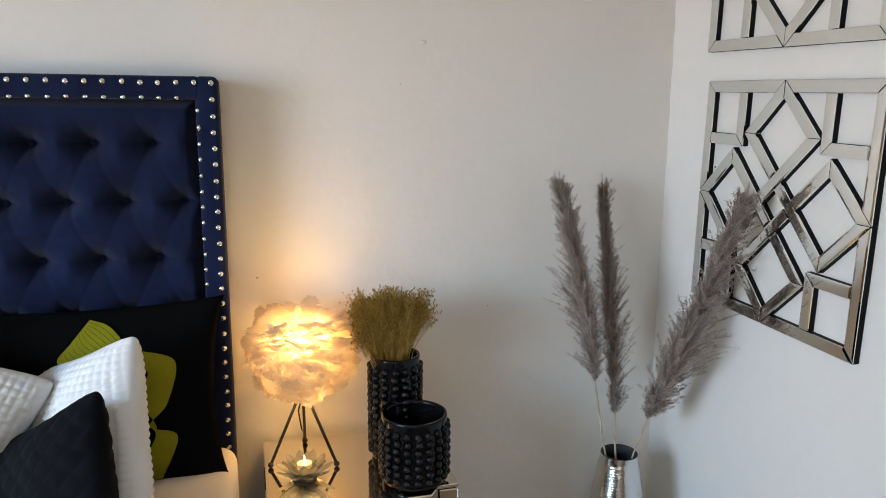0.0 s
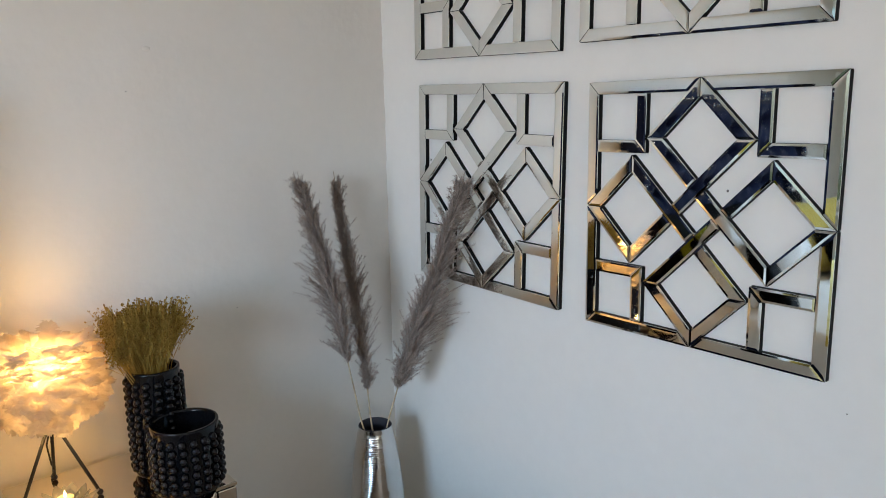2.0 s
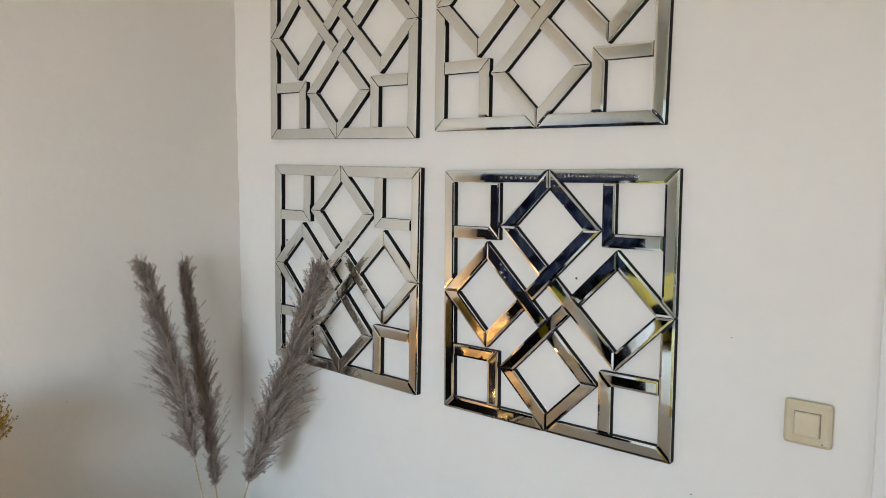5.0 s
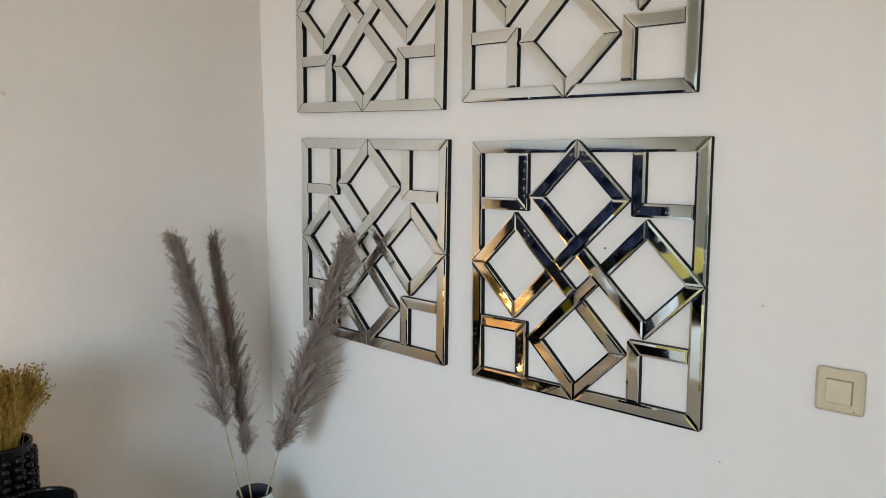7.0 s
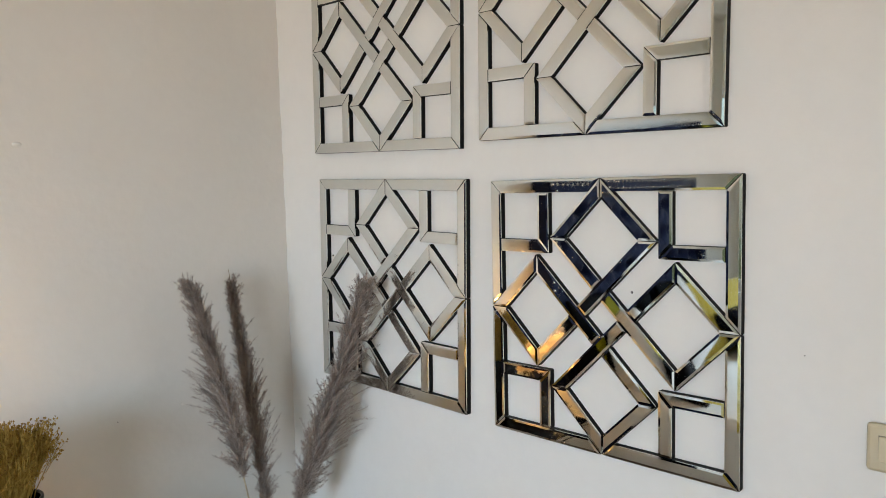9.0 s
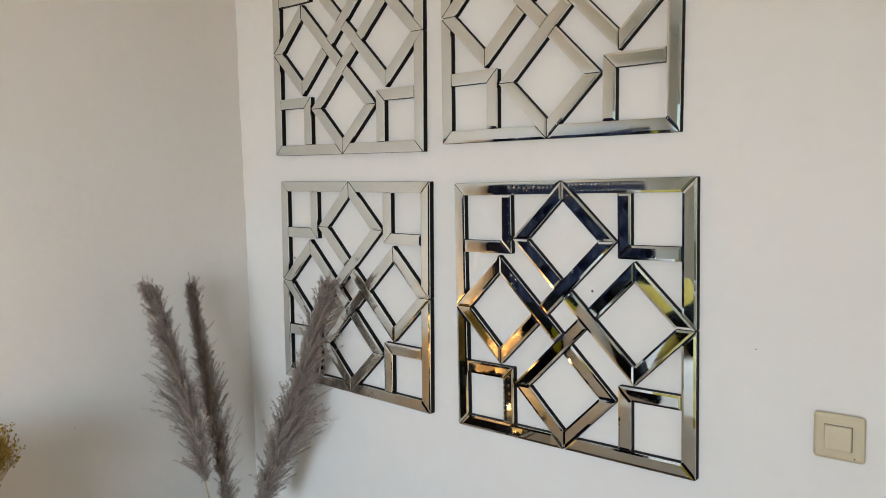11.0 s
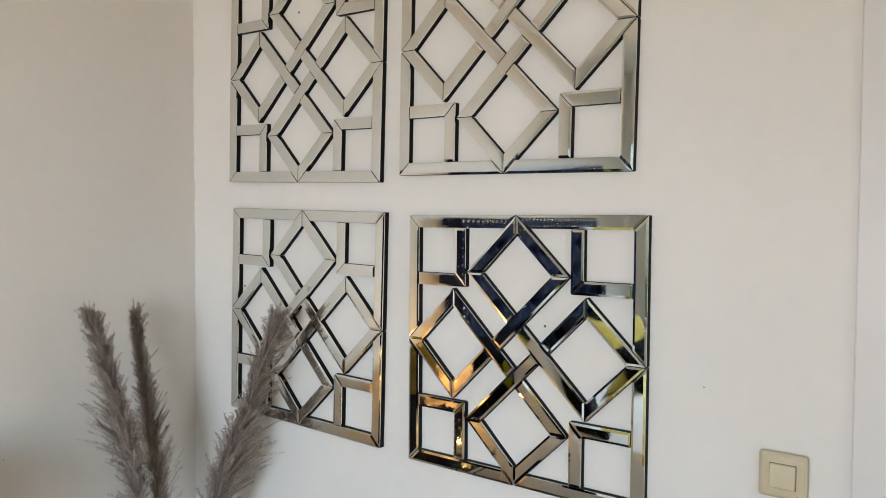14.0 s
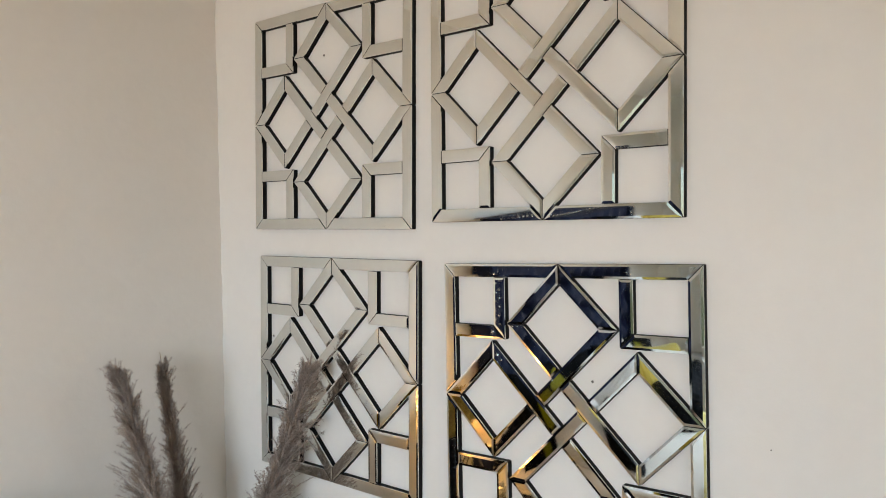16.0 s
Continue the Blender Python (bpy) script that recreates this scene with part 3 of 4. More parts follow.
def bud(verts, faces, p, r):
    f = len(verts)
    verts.extend([p + Vector(d) * r for d in ((1, 0, 0), (-0.5, 0.87, 0), (-0.5, -0.87, 0), (0, 0, 1.3), (0, 0, -1.1))])
    faces.extend([(f, f + 1, f + 3), (f + 1, f + 2, f + 3), (f + 2, f, f + 3), (f + 1, f, f + 4), (f + 2, f + 1, f + 4), (f, f + 2, f + 4)])


heads = []
for k in range(15):
    a, q = k * 2.4, math.sqrt((k + 0.5) / 15)
    heads.append(Vector((math.cos(a) * q * 0.094 - 0.022, math.sin(a) * q * 0.080 - 0.004, 0.442 - 0.016 * q + rng.uniform(-0.032, 0.016) - (0.03 if k in (11, 14) else 0))))
for n in range(450):
    head = heads[n % 15]
    high = head + Vector((rng.gauss(0, 0.014), rng.gauss(0, 0.013), rng.uniform(-0.05, 0.012)))
    high.y = min(high.y, 0.135)
    low = Vector((head.x * 0.25 + rng.gauss(0, 0.006), head.y * 0.25 + rng.gauss(0, 0.006), rng.uniform(0.10, 0.16)))
    lean = Vector((head.x, head.y, 0)).normalized()
    blade(sv, sf, low, high, 0.0017, 0.0009, -lean * 0.017)
    for _ in range(rng.randint(7, 12)):
        s = rng.uniform(0.68, 0.96)
        p = low.lerp(high, s) - lean * 0.012 * (1 - s) * 2
        tip = high + Vector((rng.gauss(0, 0.010), rng.gauss(0, 0.010), rng.uniform(-0.045, 0.008)))
        tip.y = min(tip.y, 0.150)
        blade(sv, sf, p, tip, 0.0009, 0.0007, Vector((rng.gauss(0, 0.002), rng.gauss(0, 0.002), 0)))
        for _ in range(2):
            bud(bv, bf, tip + Vector((rng.gauss(0, 0.002), rng.gauss(0, 0.002), rng.gauss(0, 0.002))), rng.uniform(0.0015, 0.0031))
hang("stem", mesh_of("stem", sv, sf, OLIVE), flowers)["kind"] = "stuff"
hang("bud_cloud", mesh_of("bud_cloud", bv, bf, BUDS), flowers)["kind"] = "stuff"

# ---- crystal lotus with a candle ----
lotus = thing("lotus_candle_holder", pose(-1.136, 0.640, NS_TOP), "clear crystal lotus candle holder with a burning tealight", "candle holder")


def petal_mesh(length, width, thick):
    bm = bmesh.new()
    n = 6
    rows = []
    for i in range(n + 1):
        s = i / n
        w = width * (math.sin(math.pi * (0.10 + 0.86 * s)) ** 0.8) * 0.5 if i < n else 0.0008
        z = 0.30 * length * s * s
        rows.append([bm.verts.new((length * s, -w, z + thick * 0.3)), bm.verts.new((length * s, 0, z + thick * 0.5 * (1 - 0.5 * s) + 0.0015)), bm.verts.new((length * s, w, z + thick * 0.3)), bm.verts.new((length * s, 0, z - thick * 0.5 * (1 - 0.6 * s)))])
    for a, b in zip(rows, rows[1:]):
        for k in range(4):
            bm.faces.new((a[k], a[(k + 1) % 4], b[(k + 1) % 4], b[k]))
    bm.faces.new(rows[0][::-1])
    bm.faces.new(rows[-1])
    return from_bm("petal", bm, CRYSTAL)


for count, length, rise, start, lift in ((9, 0.064, 6, 0.0, 0.012), (9, 0.054, 25, 0.35, 0.016), (7, 0.034, 40, 0.1, 0.018)):
    me = petal_mesh(length, 0.031, 0.008)
    for k in range(count):
        a = 2 * math.pi * k / count + start
        hang("petal", me, lotus, Matrix.Translation((0.014 * math.cos(a), 0.014 * math.sin(a), lift)) @ Matrix.Rotation(a, 4, "Z") @ Matrix.Rotation(radians(-rise), 4, "Y"))
part("base", lathe([(0.001, 0.0005), (0.03, 0.0005), (0.032, 0.004), (0.02, 0.012), (0.021, 0.020), (0.001, 0.021)], 16), CRYSTAL, lotus)
candle = part("tealight", lathe([(0.001, 0.024), (0.0185, 0.024), (0.019, 0.044), (0.0178, 0.044), (0.0172, 0.042), (0.001, 0.042)], 24), WAX, lotus, "wax tealight", True)
part("flame", lathe([(0.0004, 0.044), (0.0026, 0.047), (0.0030, 0.051), (0.0016, 0.057), (0.0002, 0.063)], 10), FLAME, candle, "small candle flame", True)

# ---- silver floor vase with pampas grass ----
VASE = Vector((-0.206, 0.702, 0.0))
silver = thing("floor_vase", Matrix.Translation(VASE), "tall silver floor vase with fine ribs and a dark mouth", "vase")
outline = [(0.050, 0.0), (0.058, 0.004), (0.066, 0.03), (0.080, 0.10), (0.0885, 0.18), (0.0890, 0.24), (0.0835, 0.32), (0.0735, 0.40), (0.0635, 0.46), (0.0555, 0.502), (0.0545, 0.518)]
prof = []
for (r0, z0), (r1, z1) in zip(outline, outline[1:]):
    steps = max(1, int((z1 - z0) / 0.0018))
    prof += [(r0 + (r1 - r0) * i / steps, z0 + (z1 - z0) * i / steps) for i in range(steps)]
prof.append(outline[-1])
RIB_Z = 0.492
bm = lathe(prof, 72)
for v in bm.verts:
    a = math.atan2(v.co.y, v.co.x)
    belt = 0.5 + 0.5 * math.tanh(12 * (math.cos(a * 2 + 0.55 + 0.4 * math.sin(v.co.z * 9)) + 0.45))
    if v.co.z < RIB_Z and v.co.z > 0.03:
        r = math.hypot(v.co.x, v.co.y)
        k = 1 + belt * 0.0017 * math.cos(v.co.z / 0.0072 * 2 * math.pi) / r
        v.co.x, v.co.y = v.co.x * k, v.co.y * k
part("body", bm, SILVER, silver, smooth=True)
part("mouth", lathe([(0.0545, 0.518), (0.053, 0.5205), (0.051, 0.519), (0.0505, 0.49), (0.055, 0.42), (0.06, 0.36), (0.001, 0.35)], 56), DARKIN, silver, "dark inside of the vase", True)


def on_curve(pts, s):
    """A smooth point on the way through pts at s in 0..1."""
    x = s * (len(pts) - 1)
    i = min(int(x), len(pts) - 2)
    f = x - i
    p0, p1, p2, p3 = pts[max(i - 1, 0)], pts[i], pts[i + 1], pts[min(i + 2, len(pts) - 1)]
    return 0.5 * (2 * p1 + (p2 - p0) * f + (2 * p0 - 5 * p1 + 4 * p2 - p3) * f * f + (3 * p1 - p0 - 3 * p2 + p3) * f ** 3)


def pampas(points, begin, wide, favour, seed, label, branches=760):
    """A stalk with a plume of thin side branches, each feathered with short curled hairs; favour: the side to which the plume hangs fuller."""
    root = Vector(points[0])
    grass = thing("pampas_grass", Matrix.Translation(root), label, "pampas grass", "pampas stalks in the floor vase")
    pts = [Vector(p) - root for p in points]
    favour = Vector(favour).normalized()
    rng = random.Random(seed)
    line = [on_curve(pts, i / 32) for i in range(33)]
    vs, fs = rod(line, [0.0030 - 0.0021 * i / 32 for i in range(33)], 6)
    hang("stalk", mesh_of("stalk", vs, fs, STALK, True), grass, None, "dry straw-coloured stalk")
    vs, fs = [], []

    def keep_off(p):
        """No hair passes the walls."""
        p.x = min(p.x, EAST_X - 0.022 - root.x)
        p.y = min(p.y, NORTH_Y - 0.008 - root.y)
        return p

    def hair(a, b, c, w):
        f = len(vs)
        vs.extend([a - w * 0.7, a + w * 0.7, b + w, b - w, c])
        fs.extend([(f, f + 1, f + 2, f + 3), (f + 3, f + 2, f + 4)])

    for n in range(branches):
        q = ((n + rng.random()) / branches) ** 0.92
        s = begin + (0.885 - begin) * q
        p = on_curve(pts, s)
        ahead = (on_curve(pts, min(s + 0.03, 1.0)) - on_curve(pts, s - 0.03)).normalized()
        u = ahead.orthogonal().normalized()
        a = rng.uniform(0, 2 * math.pi)
        out = math.cos(a) * u + math.sin(a) * ahead.cross(u)
        full = 0.42 + 2.1 * q if q < 0.26 else 0.966 - 0.62 * (q - 0.26)
        full *= 1 + 0.42 * out.dot(favour) * (1 - 0.6 * q)
        length = wide * full * rng.uniform(0.5, 1.05) * (1.18 if n % 17 == 0 else 1)
        spread = radians(rng.uniform(7, 37) * (1.1 - 0.55 * q) * (1.15 if n % 17 == 0 else 1))
        d = ahead * math.cos(spread) + out * math.sin(spread)
        bend = out * rng.uniform(0.0, 0.2) + Vector((rng.gauss(0, 0.07), rng.gauss(0, 0.07), rng.uniform(-0.16, 0.02)))
        way = [keep_off(p + d * length * k / 7 + bend * length * (k / 7) ** 2) for k in range(8)]
        side = out.cross(ahead).normalized() * 0.00045
        for k in range(0, 7, 2):
            hair(way[k], way[k].lerp(way[k + 1], 0.7), way[min(k + 2, 7)], side)
        for _ in range(int(34 + 700 * length)):
            r = rng.random() ** 0.8 * 6.99
            k = int(r)
            here = way[k].lerp(way[k + 1], r - k)
            along = (way[k + 1] - way[k]).normalized()
            off = Vector((rng.gauss(0, 1), rng.gauss(0, 1), rng.gauss(0, 1)))
            off = (off - along * off.dot(along)).normalized()
            size = rng.uniform(0.005, 0.016) * (1 - 0.35 * r / 7)
            lean = radians(rng.uniform(18, 74))
            tip = here + (along * math.cos(lean) + off * math.sin(lean)) * size
            mid = here.lerp(tip, 0.55) + along * size * 0.12
            w = off.cross(along) * rng.uniform(0.00032, 0.00068)
            hair(here, keep_off(mid), keep_off(tip + off * size * 0.22), w)
    hang("plume", mesh_of("plume", vs, fs, PLUME), grass, None, "fluffy taupe plume")["kind"] = "stuff"


pampas([(-0.212, 0.690, 0.37), (-0.254, 0.703, 0.531), (-0.274, 0.711, 0.654), (-0.291, 0.716, 0.757), (-0.307, 0.715, 0.865), (-0.327, 0.720, 0.971), (-0.351, 0.734, 1.091), (-0.375, 0.744, 1.209), (-0.396, 0.752, 1.291), (-0.408, 0.756, 1.336)],
       0.32, 0.130, (-1, -0.3, 0), 21, "beige pampas grass plume leaning over in the silver vase")
pampas([(-0.205, 0.690, 0.37), (-0.215, 0.711, 0.528), (-0.212, 0.726, 0.605), (-0.210, 0.744, 0.700), (-0.211, 0.771, 0.830), (-0.214, 0.794, 0.944), (-0.217, 0.813, 1.058), (-0.222, 0.830, 1.181), (-0.227, 0.840, 1.277), (-0.231, 0.848, 1.341)],
       0.25, 0.102, (1, -0.5, 0), 22, "upright taupe pampas grass plume close to the wall")
pampas([(-0.200, 0.705, 0.37), (-0.173, 0.676, 0.523), (-0.156, 0.658, 0.605), (-0.141, 0.637, 0.688), (-0.123, 0.607, 0.786), (-0.100, 0.568, 0.908), (-0.084, 0.516, 1.043), (-0.074, 0.459, 1.184), (-0.070, 0.416, 1.287), (-0.069, 0.393, 1.349)],
       0.27, 0.150, (0.2, -1, -0.2), 23, "thick taupe pampas grass plume leaning towards the mirrors", 1000)

# ---- bed ----
HB_X0, HB_X1, HB_Y, HB_TOP = -2.835, -1.307, 0.772, 1.598
bed = thing("bed", pose(0, 0, 0), "double bed with a tall tufted navy velvet headboard and silver nails", "bed")
BORDER = 0.056
headboard = part("headboard", box(HB_X0 + 0.03, HB_X1 - 0.03, 0.866, 0.886, 0.05, HB_TOP - 0.03), VELVET, bed, "navy velvet headboard")
for x in (HB_X0, HB_X1 - BORDER):
    part("border_rail", box(x, x + BORDER, HB_Y, 0.8855, 0.02, HB_TOP, 0.015, 5), VELVET, headboard, smooth=True)
part("border_rail", box(HB_X0 + BORDER - 0.012, HB_X1 - BORDER + 0.012, HB_Y + 0.0005, 0.885, HB_TOP - BORDER, HB_TOP - 0.0005, 0.010, 4), VELVET, headboard, smooth=True)

ROW0, ROW_STEP, COL_STEP, COL0 = 1.435, 0.146, 0.137, -1.476
buttons = [(COL0 - COL_STEP * k - 0.5 * COL_STEP * (j % 2), ROW0 - ROW_STEP * j) for j in range(6) for k in range(10)]
buttons = [b for b in buttons if b[0] > HB_X0 + 0.09]
PX0, PX1, PZ0, PZ1 = HB_X0 + BORDER - 0.004, HB_X1 - BORDER + 0.004, 0.45, HB_TOP - BORDER + 0.004
LONG = math.hypot(COL_STEP / 2, ROW_STEP)


def tuft(x, z):
    """How far the upholstery stands out at a place of the headboard."""
    r = (ROW0 - z) / ROW_STEP
    c = (COL0 - x) / COL_STEP
    flat = abs(r - round(r)) * ROW_STEP
    d1, d2 = c - r / 2, c + r / 2
    slant = min(abs(d1 - round(d1)), abs(d2 - round(d2))) * COL_STEP * ROW_STEP / LONG
    inside = max(0.0, min(1.0, r + 0.9))
    wave = 0.005 * noise.noise(Vector((x * 13, z * 13, 2.0))) + 0.0022 * noise.noise(Vector((x * 34, z * 22, 5.0)))
    row = max(0, round(r))
    k = round(c - 0.5 * (row % 2))
    bx, bz = COL0 - COL_STEP * k - 0.5 * COL_STEP * (row % 2), ROW0 - ROW_STEP * row
    d = math.hypot(x - bx, (z - bz) * 1.15)
    h = 0.074 * (1 - math.exp(-(d / 0.036) ** 1.5)) + wave
    fold = math.exp(-(d / 0.062) ** 2)
    h -= 0.011 * math.exp(-(flat / 0.0065) ** 1.2) * (0.25 + 0.75 * fold) * (1 if row == round(r) else 0)
    h -= 0.007 * inside * math.exp(-(slant / 0.0042) ** 1.1) * (0.3 + 0.7 * fold)
    edge = min(x - PX0, PX1 - x, PZ1 - z)
    return max(0.0, h) * min(1.0, (edge / 0.03) ** 0.5 if edge > 0 else 0)


hang("tufted_panel", grid_mesh("tufted_panel", 300, 230, lambda u, v: (PX0 + u * (PX1 - PX0), 0.862 - tuft(PX0 + u * (PX1 - PX0), PZ0 + v * (PZ1 - PZ0)), PZ0 + v * (PZ1 - PZ0)), VELVET), headboard, None, "deep-buttoned navy velvet")
stud = from_bm("button", lathe([(0.009, -0.002), (0.008, 0.001), (0.005, 0.003), (0.0003, 0.0035)], 12), VELVET, True)
facing = Matrix.Rotation(radians(90), 4, "X")
for x, z in buttons:
    hang("button", stud, headboard, Matrix.Translation((x, 0.858, z)) @ facing)
nail = from_bm("nail", lathe([(0.0072, -0.001), (0.0070, 0.0012), (0.0052, 0.0036), (0.0026, 0.0048), (0.0003, 0.0052)], 14), CHROME, True)
rng = random.Random(3)
NSTEP = 0.0395


def put_nail(m):
    hang("nail", nail, headboard, m @ pose(rng.uniform(-0.0012, 0.0012), rng.uniform(-0.0012, 0.0012), 0))


for side in (HB_X1 - 0.0165, HB_X0 + 0.0165):
    inner = HB_X1 - BORDER + 0.004 if side > -2 else HB_X0 + BORDER - 0.004
    turn = Matrix.Rotation(radians(-55 if side > -2 else 55), 4, "Z") @ facing
    for i in range(25):
        z = HB_TOP - 0.0165 - i * NSTEP
        put_nail(Matrix.Translation((side, HB_Y, z)) @ facing)
        if i > 1:
            put_nail(Matrix.Translation((inner, HB_Y + 0.0055, z + 0.012)) @ turn)
n = int((HB_X1 - HB_X0 - 0.033) / NSTEP)
for i in range(1, n):
    x = HB_X1 - 0.0165 - i * (HB_X1 - HB_X0 - 0.033) / n
    put_nail(Matrix.Translation((x, HB_Y, HB_TOP - 0.0165)) @ facing)
    if 1 < i < n - 1:
        put_nail(Matrix.Translation((x, HB_Y + 0.0055, HB_TOP - BORDER + 0.003)) @ Matrix.Rotation(radians(145), 4, "X"))
part("base", box(HB_X0 + 0.04, HB_X1 - 0.025, -1.25, HB_Y - 0.003, 0.06, 0.36, 0.02, 3), VELVET, bed, "navy upholstered base")
for x in (HB_X0 + 0.12, HB_X1 - 0.12):
    for y in (-1.15, 0.60):
        part("leg", box(x - 0.025, x + 0.025, y - 0.025, y + 0.025, 0, 0.062), BLACKMETAL, bed)
mattress = new("mattress", from_bm("mattress", box(HB_X0 + 0.05, HB_X1 + 0.004, -1.23, HB_Y - 0.006, 0.36, 0.655, 0.045, 6), SHEET, True))
tagged(mattress, "thick mattress in a cream fitted sheet on the bed", "mattress")


def pillow_mesh(name, w, h, t, n, mat, relief, pinch=0.07, rounded=0.085):
    verts, faces = [], []
    for sign in (1, -1):
        for j in range(n + 1):
            for i in range(n + 1):
                u, v = 2 * i / n - 1, 2 * j / n - 1
                body = max(0.0, (1 - u ** 4) * (1 - v ** 4)) ** 0.5 * (0.55 + 0.45 * (1 - u * u) * (1 - v * v))
                x = u * w / 2 * (1 - pinch * (1 - v * v) * abs(u))
                y = v * h / 2 * (1 - pinch * (1 - u * u) * abs(v))
                round_off = 1 - rounded * (u * v) ** 6
                x, y = x * round_off, y * round_off
                soft = 0.10 * noise.noise(Vector((u * 2.2, v * 2.2, sign + w)))
                z = sign * (t / 2 * body * (1 + soft) + (relief(x, y) * min(1, body * 3) if relief else 0))
                verts.append((x, y, z))
    m = (n + 1) ** 2
    for s in (0, 1):
        for j in range(n):
            for i in range(n):
                q = [s * m + j * (n + 1) + i, s * m + j * (n + 1) + i + 1, s * m + (j + 1) * (n + 1) + i + 1, s * m + (j + 1) * (n + 1) + i]
                faces.append(q if s == 0 else q[::-1])
    me = mesh_of(name, verts, faces, mat, True)
    bm = bmesh.new()
    bm.from_mesh(me)
    bmesh.ops.remove_doubles(bm, verts=bm.verts, dist=1e-5)
    bm.to_mesh(me)
    bm.free()
    me.polygons.foreach_set("use_smooth", [True] * len(me.polygons))
    return me


def waffle(x, y):
    a, b = math.sin(x * math.pi / 0.0165), math.sin(y * math.pi / 0.0165)
    return 0.0054 * abs(a * b) ** 0.6


def ribs(x, y):
    return 0.006 * abs(math.sin(x * math.pi / 0.026)) ** 0.7


def quilted(x, y):
    a, b = (x + y) / 0.05, (x - y) / 0.05
    return 0.007 * (abs(math.sin(a * math.pi) * math.sin(b * math.pi))) ** 0.45


def cushion(name, me, corner, size, lean, roll, yaw, label, category):
    """A cushion placed by its upper corner on the side of the nightstand."""
    turn = pose(0, 0, 0, lean, 0, yaw) @ pose(0, 0, 0, 0, 0, roll)
    ob = new(name, me)
    ob.matrix_world = Matrix.Translation(Vector(corner) - turn @ Vector((size / 2, size / 2, 0))) @ turn
    return tagged(ob, label, category)


PW, PH, PT = 0.70, 0.44, 0.13
dark_me = pillow_mesh("pillow", PW, PH, PT, 60, BLACKCLOTH, lambda x, y: 0.002 * noise.noise(Vector((x * 18, y * 18, 0))), 0.06, -0.03)


def pillow_front(x, y):
    u, v = max(-1, min(1, 2 * x / PW)), max(-1, min(1, 2 * y / PH))
    body = max(0.0, (1 - u ** 4) * (1 - v ** 4)) ** 0.5 * (0.55 + 0.45 * (1 - u * u) * (1 - v * v))
    return PT / 2 * body * (1 + 0.10 * noise.noise(Vector((u * 2.2, v * 2.2, 1 + PW)))) + 0.004


def ribbon(verts, faces, left, right, lines):
    """A twisting printed ribbon drawn by fine parallel lines between two curves on the pillow."""
    steps = 36
    for k in range(lines):
        f = len(verts)
        for i in range(steps + 1):
            s = i / steps
            a, b = on_curve(left, s), on_curve(right, s)
            for e in (k / lines, (k + 0.93) / lines):
                p = a.lerp(b, e)
                verts.append((p.x, p.y, pillow_front(p.x, p.y)))
        for i in range(steps):
            faces.append((f + 2 * i, f + 2 * i + 1, f + 2 * i + 3, f + 2 * i + 2))


def dark_pillow(x, y, z, lean, yaw, flip):
    pillow = thing("pillow", pose(x, y, z, lean, 0, yaw), "black sateen pillow with a printed mustard ribbon, standing against the headboard", "pillow", "black pillows on the bed")
    hang("cover", dark_me, pillow)
    vs, fs = [], []
    V2 = lambda *c: [Vector((p[0] * flip, p[1], 0)) for p in c]
    ribbon(vs, fs, V2((0.145, 0.075), (0.185, 0.055), (0.165, -0.01), (0.20, -0.075), (0.175, -0.14), (0.15, -0.2)), V2((0.175, 0.105), (0.245, 0.075), (0.225, -0.02), (0.185, -0.07), (0.245, -0.10), (0.205, -0.2)), 16)
    ribbon(vs, fs, V2((0.02, 0.13), (-0.005, 0.09), (0.06, 0.05), (0.11, 0.06)), V2((0.06, 0.185), (0.10, 0.17), (0.13, 0.135), (0.15, 0.10)), 12)
    hang("ribbon_print", mesh_of("ribbon_print", vs, fs, LIME), pillow, None, "mustard line-drawn ribbon")["kind"] = "stuff"
    return pillow


dark_pillow(-1.675, 0.655, 0.848, 76, 0, 1)
dark_pillow(-2.43, 0.655, 0.862, 76, 0, -1)
waffle_me = pillow_mesh("cushion", 0.46, 0.46, 0.20, 160, WHITECLOTH, waffle, 0.13)
cushion("cushion", waffle_me, (-1.481, 0.486, 1.063), 0.46, 74, 21, -47, "plump white waffle-weave cushion leaning on the black pillow", "cushion")
cushion("cushion", waffle_me, (-1.640, 0.520, 0.950), 0.46, 74, -28, 8, "white waffle-weave cushion slumped beside another", "cushion")
ribbed_me = pillow_mesh("cushion", 0.50, 0.46, 0.19, 130, RIBBED, ribs, 0.12)
cushion("cushion", ribbed_me, (-2.17, 0.560, 1.085), 0.46, 72, 4, 8, "mustard ribbed cushion on the far half of the bed", "cushion")
quilt_me = pillow_mesh("small_cushion", 0.42, 0.42, 0.16, 90, NAVYQUILT, quilted, 0.13)
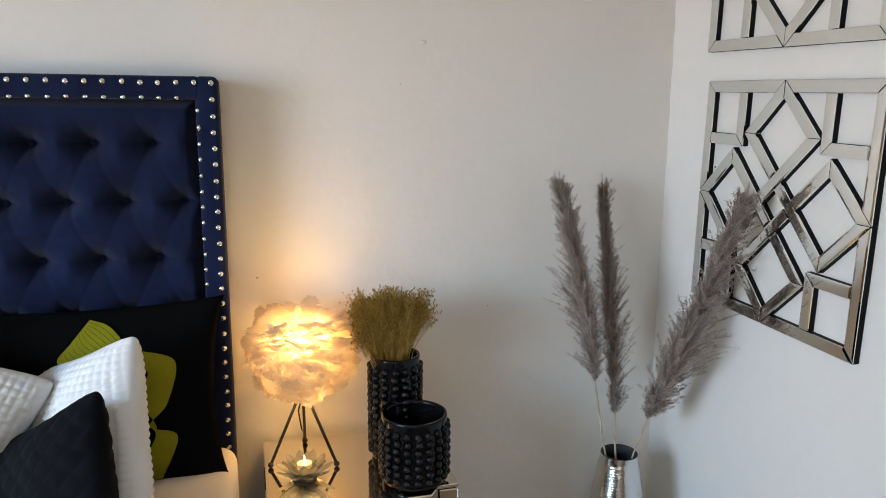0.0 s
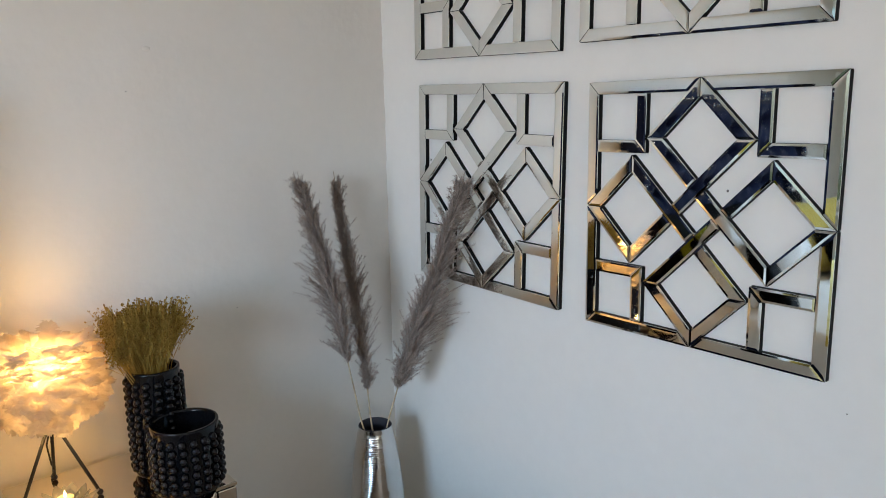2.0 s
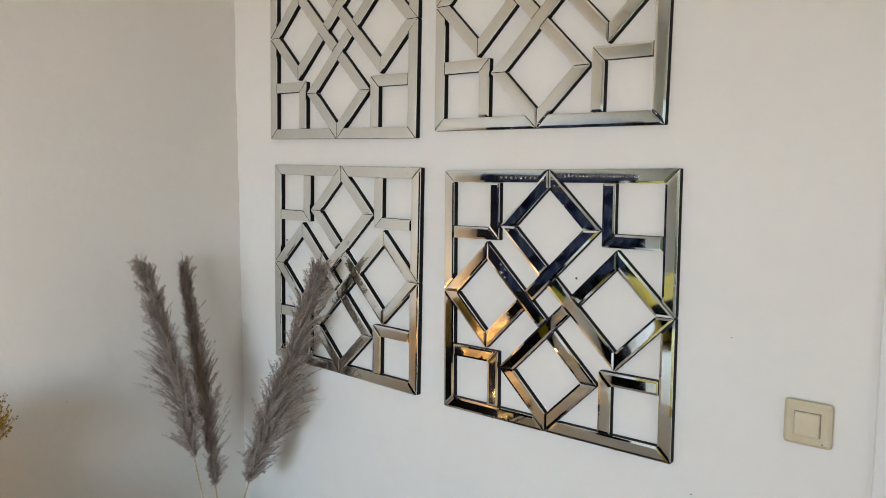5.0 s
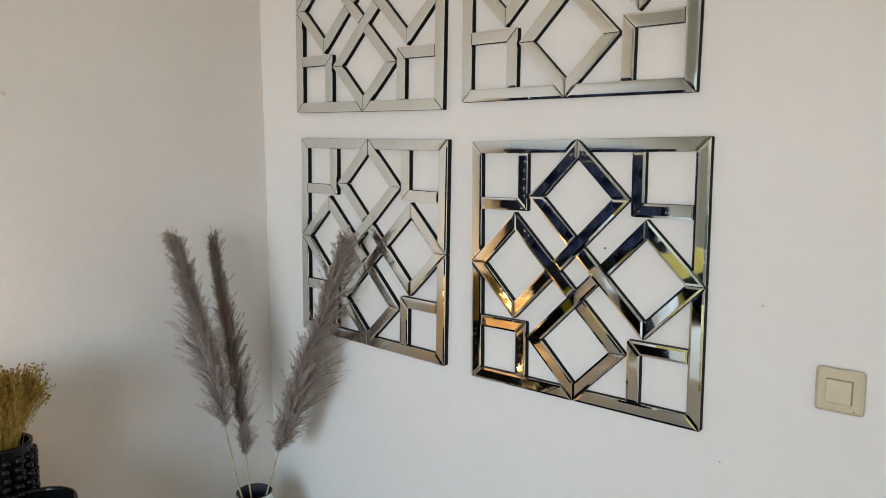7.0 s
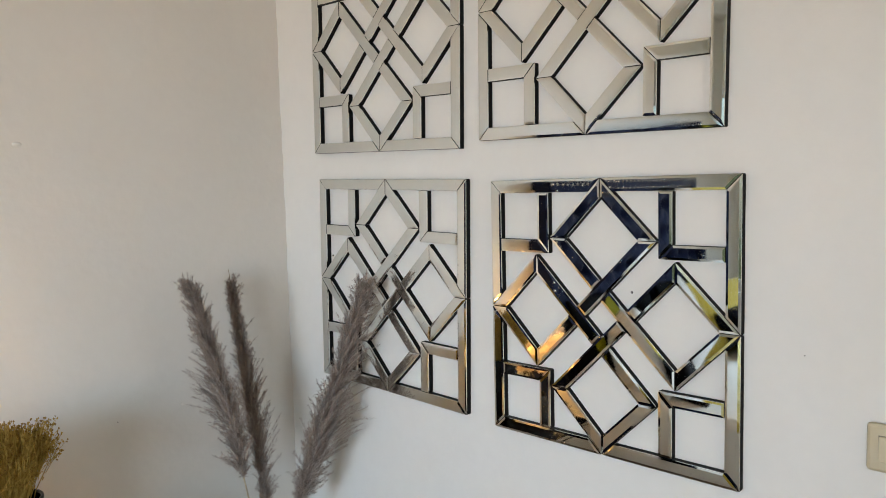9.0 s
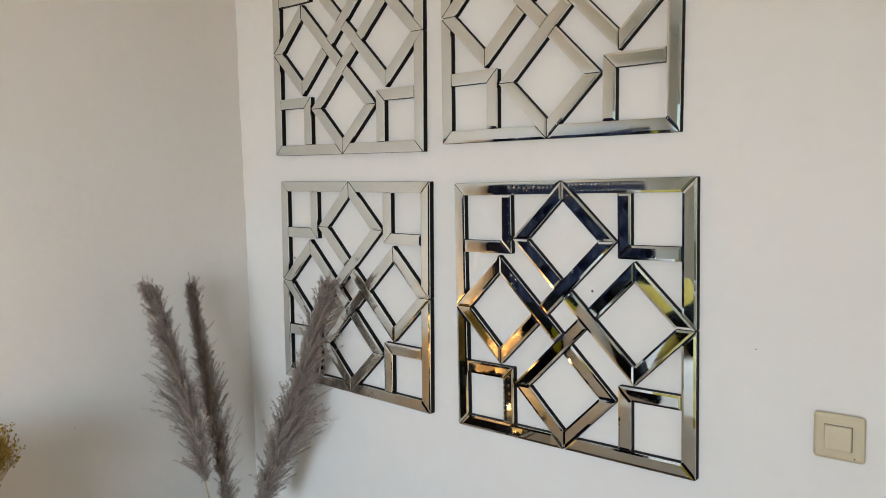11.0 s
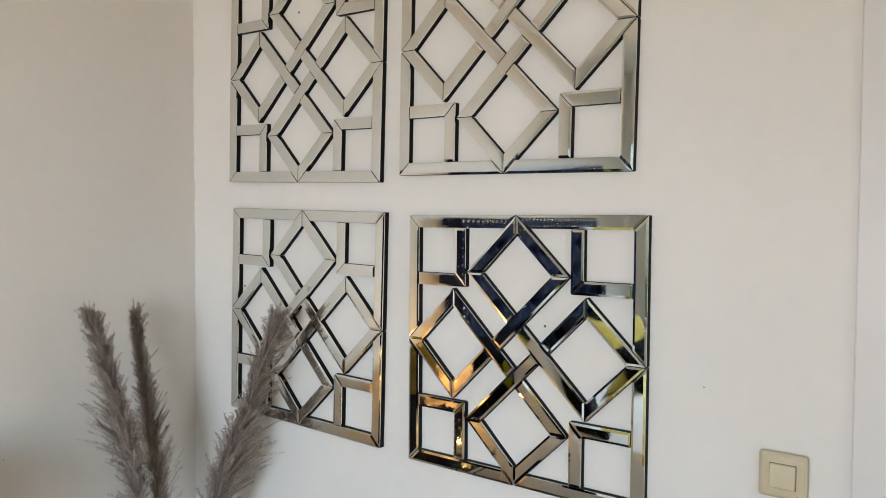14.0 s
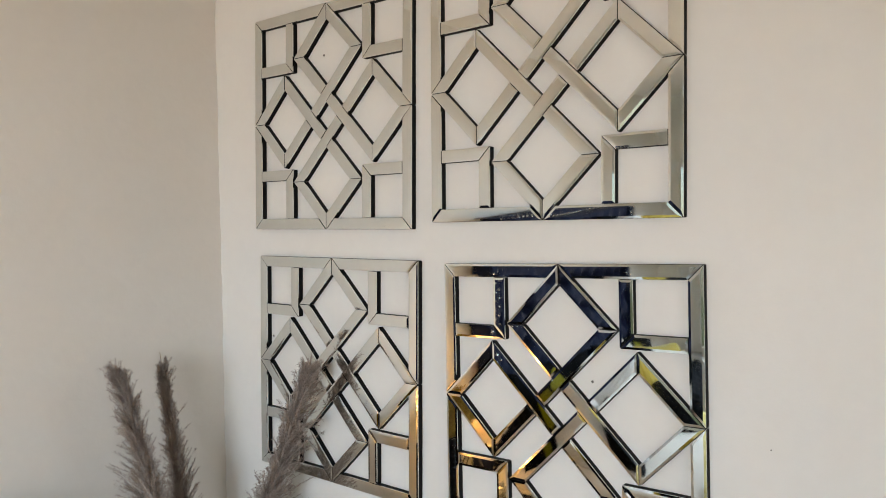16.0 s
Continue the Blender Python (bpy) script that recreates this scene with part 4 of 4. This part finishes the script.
cushion("cushion", quilt_me, (-1.538, 0.358, 0.996), 0.42, 72, 30, -46, "black quilted velvet cushion in front of the white ones", "cushion")
cushion("cushion", quilt_me, (-2.20, 0.400, 0.93), 0.42, 66, -10, 10, "black quilted velvet cushion lying low on the bed", "cushion")


def throw_at(u, v):
    x = HB_X0 + 0.03 + u * (HB_X1 - HB_X0 - 0.02)
    over = max(0.0, x - (HB_X1 - 0.02))
    y = -0.75 + v * 0.62 + 0.02 * math.sin(u * 17)
    knit = 0.004 * abs(math.sin(u * 150)) + 0.004 * abs(math.sin(v * 70))
    return (x - over * 0.5, y, 0.672 + knit + 0.014 * noise.noise(Vector((u * 9, v * 5, 3))) - over * 1.5)


throw = new("throw_blanket", grid_mesh("throw_blanket", 190, 110, throw_at, KNIT))
thick = throw.modifiers.new("thickness", "SOLIDIFY")
thick.thickness = 0.012
tagged(throw, "chunky mustard knitted throw spread over the bed", "throw blanket")

# ---- small marks on the walls ----
def wall_mark(name, m, size, label):
    ob = new(name, from_bm(name, lathe([(size, 0.0), (size * 0.7, 0.0012), (0.0003, 0.0014)], 8), SEAM))
    ob.matrix_world = m
    return tagged(ob, label, "nail")


# The first three are nail heads, the last two plain dark specks.
for y, z, size in ((-0.367, 1.340, 0.0030), (0.414, 2.146, 0.0032), (0.654, 1.371, 0.0034), (-0.710, 1.254, 0.0014), (-0.641, 0.919, 0.0016)):
    wall_mark("speck_or_nail", Matrix.Translation((EAST_X - 0.002, y, z)) @ turned, size, "small dark mark on the white wall, nail heads and specks alike")
# Two dark specks; the last one stands for a small bump.
for x, z, size in ((-0.828, 1.591, 0.0016), (-1.233, 1.063, 0.0022), (-0.562, 0.941, 0.0016)):
    wall_mark("speck_or_nail", Matrix.Translation((x, NORTH_Y - 0.002, z)) @ facing, size, "small dark mark on the off-white wall")
blister = new("paint_blister", from_bm("paint_blister", lathe([(0.009, -0.001), (0.006, 0.0016), (0.0003, 0.0026)], 14), WALL, True))
blister.matrix_world = Matrix.Translation((-0.764, NORTH_Y - 0.001, 1.706)) @ facing @ Matrix.Diagonal((1.3, 0.7, 1, 1))
tagged(blister, "small raised blister in the wall paint", "paint blister")
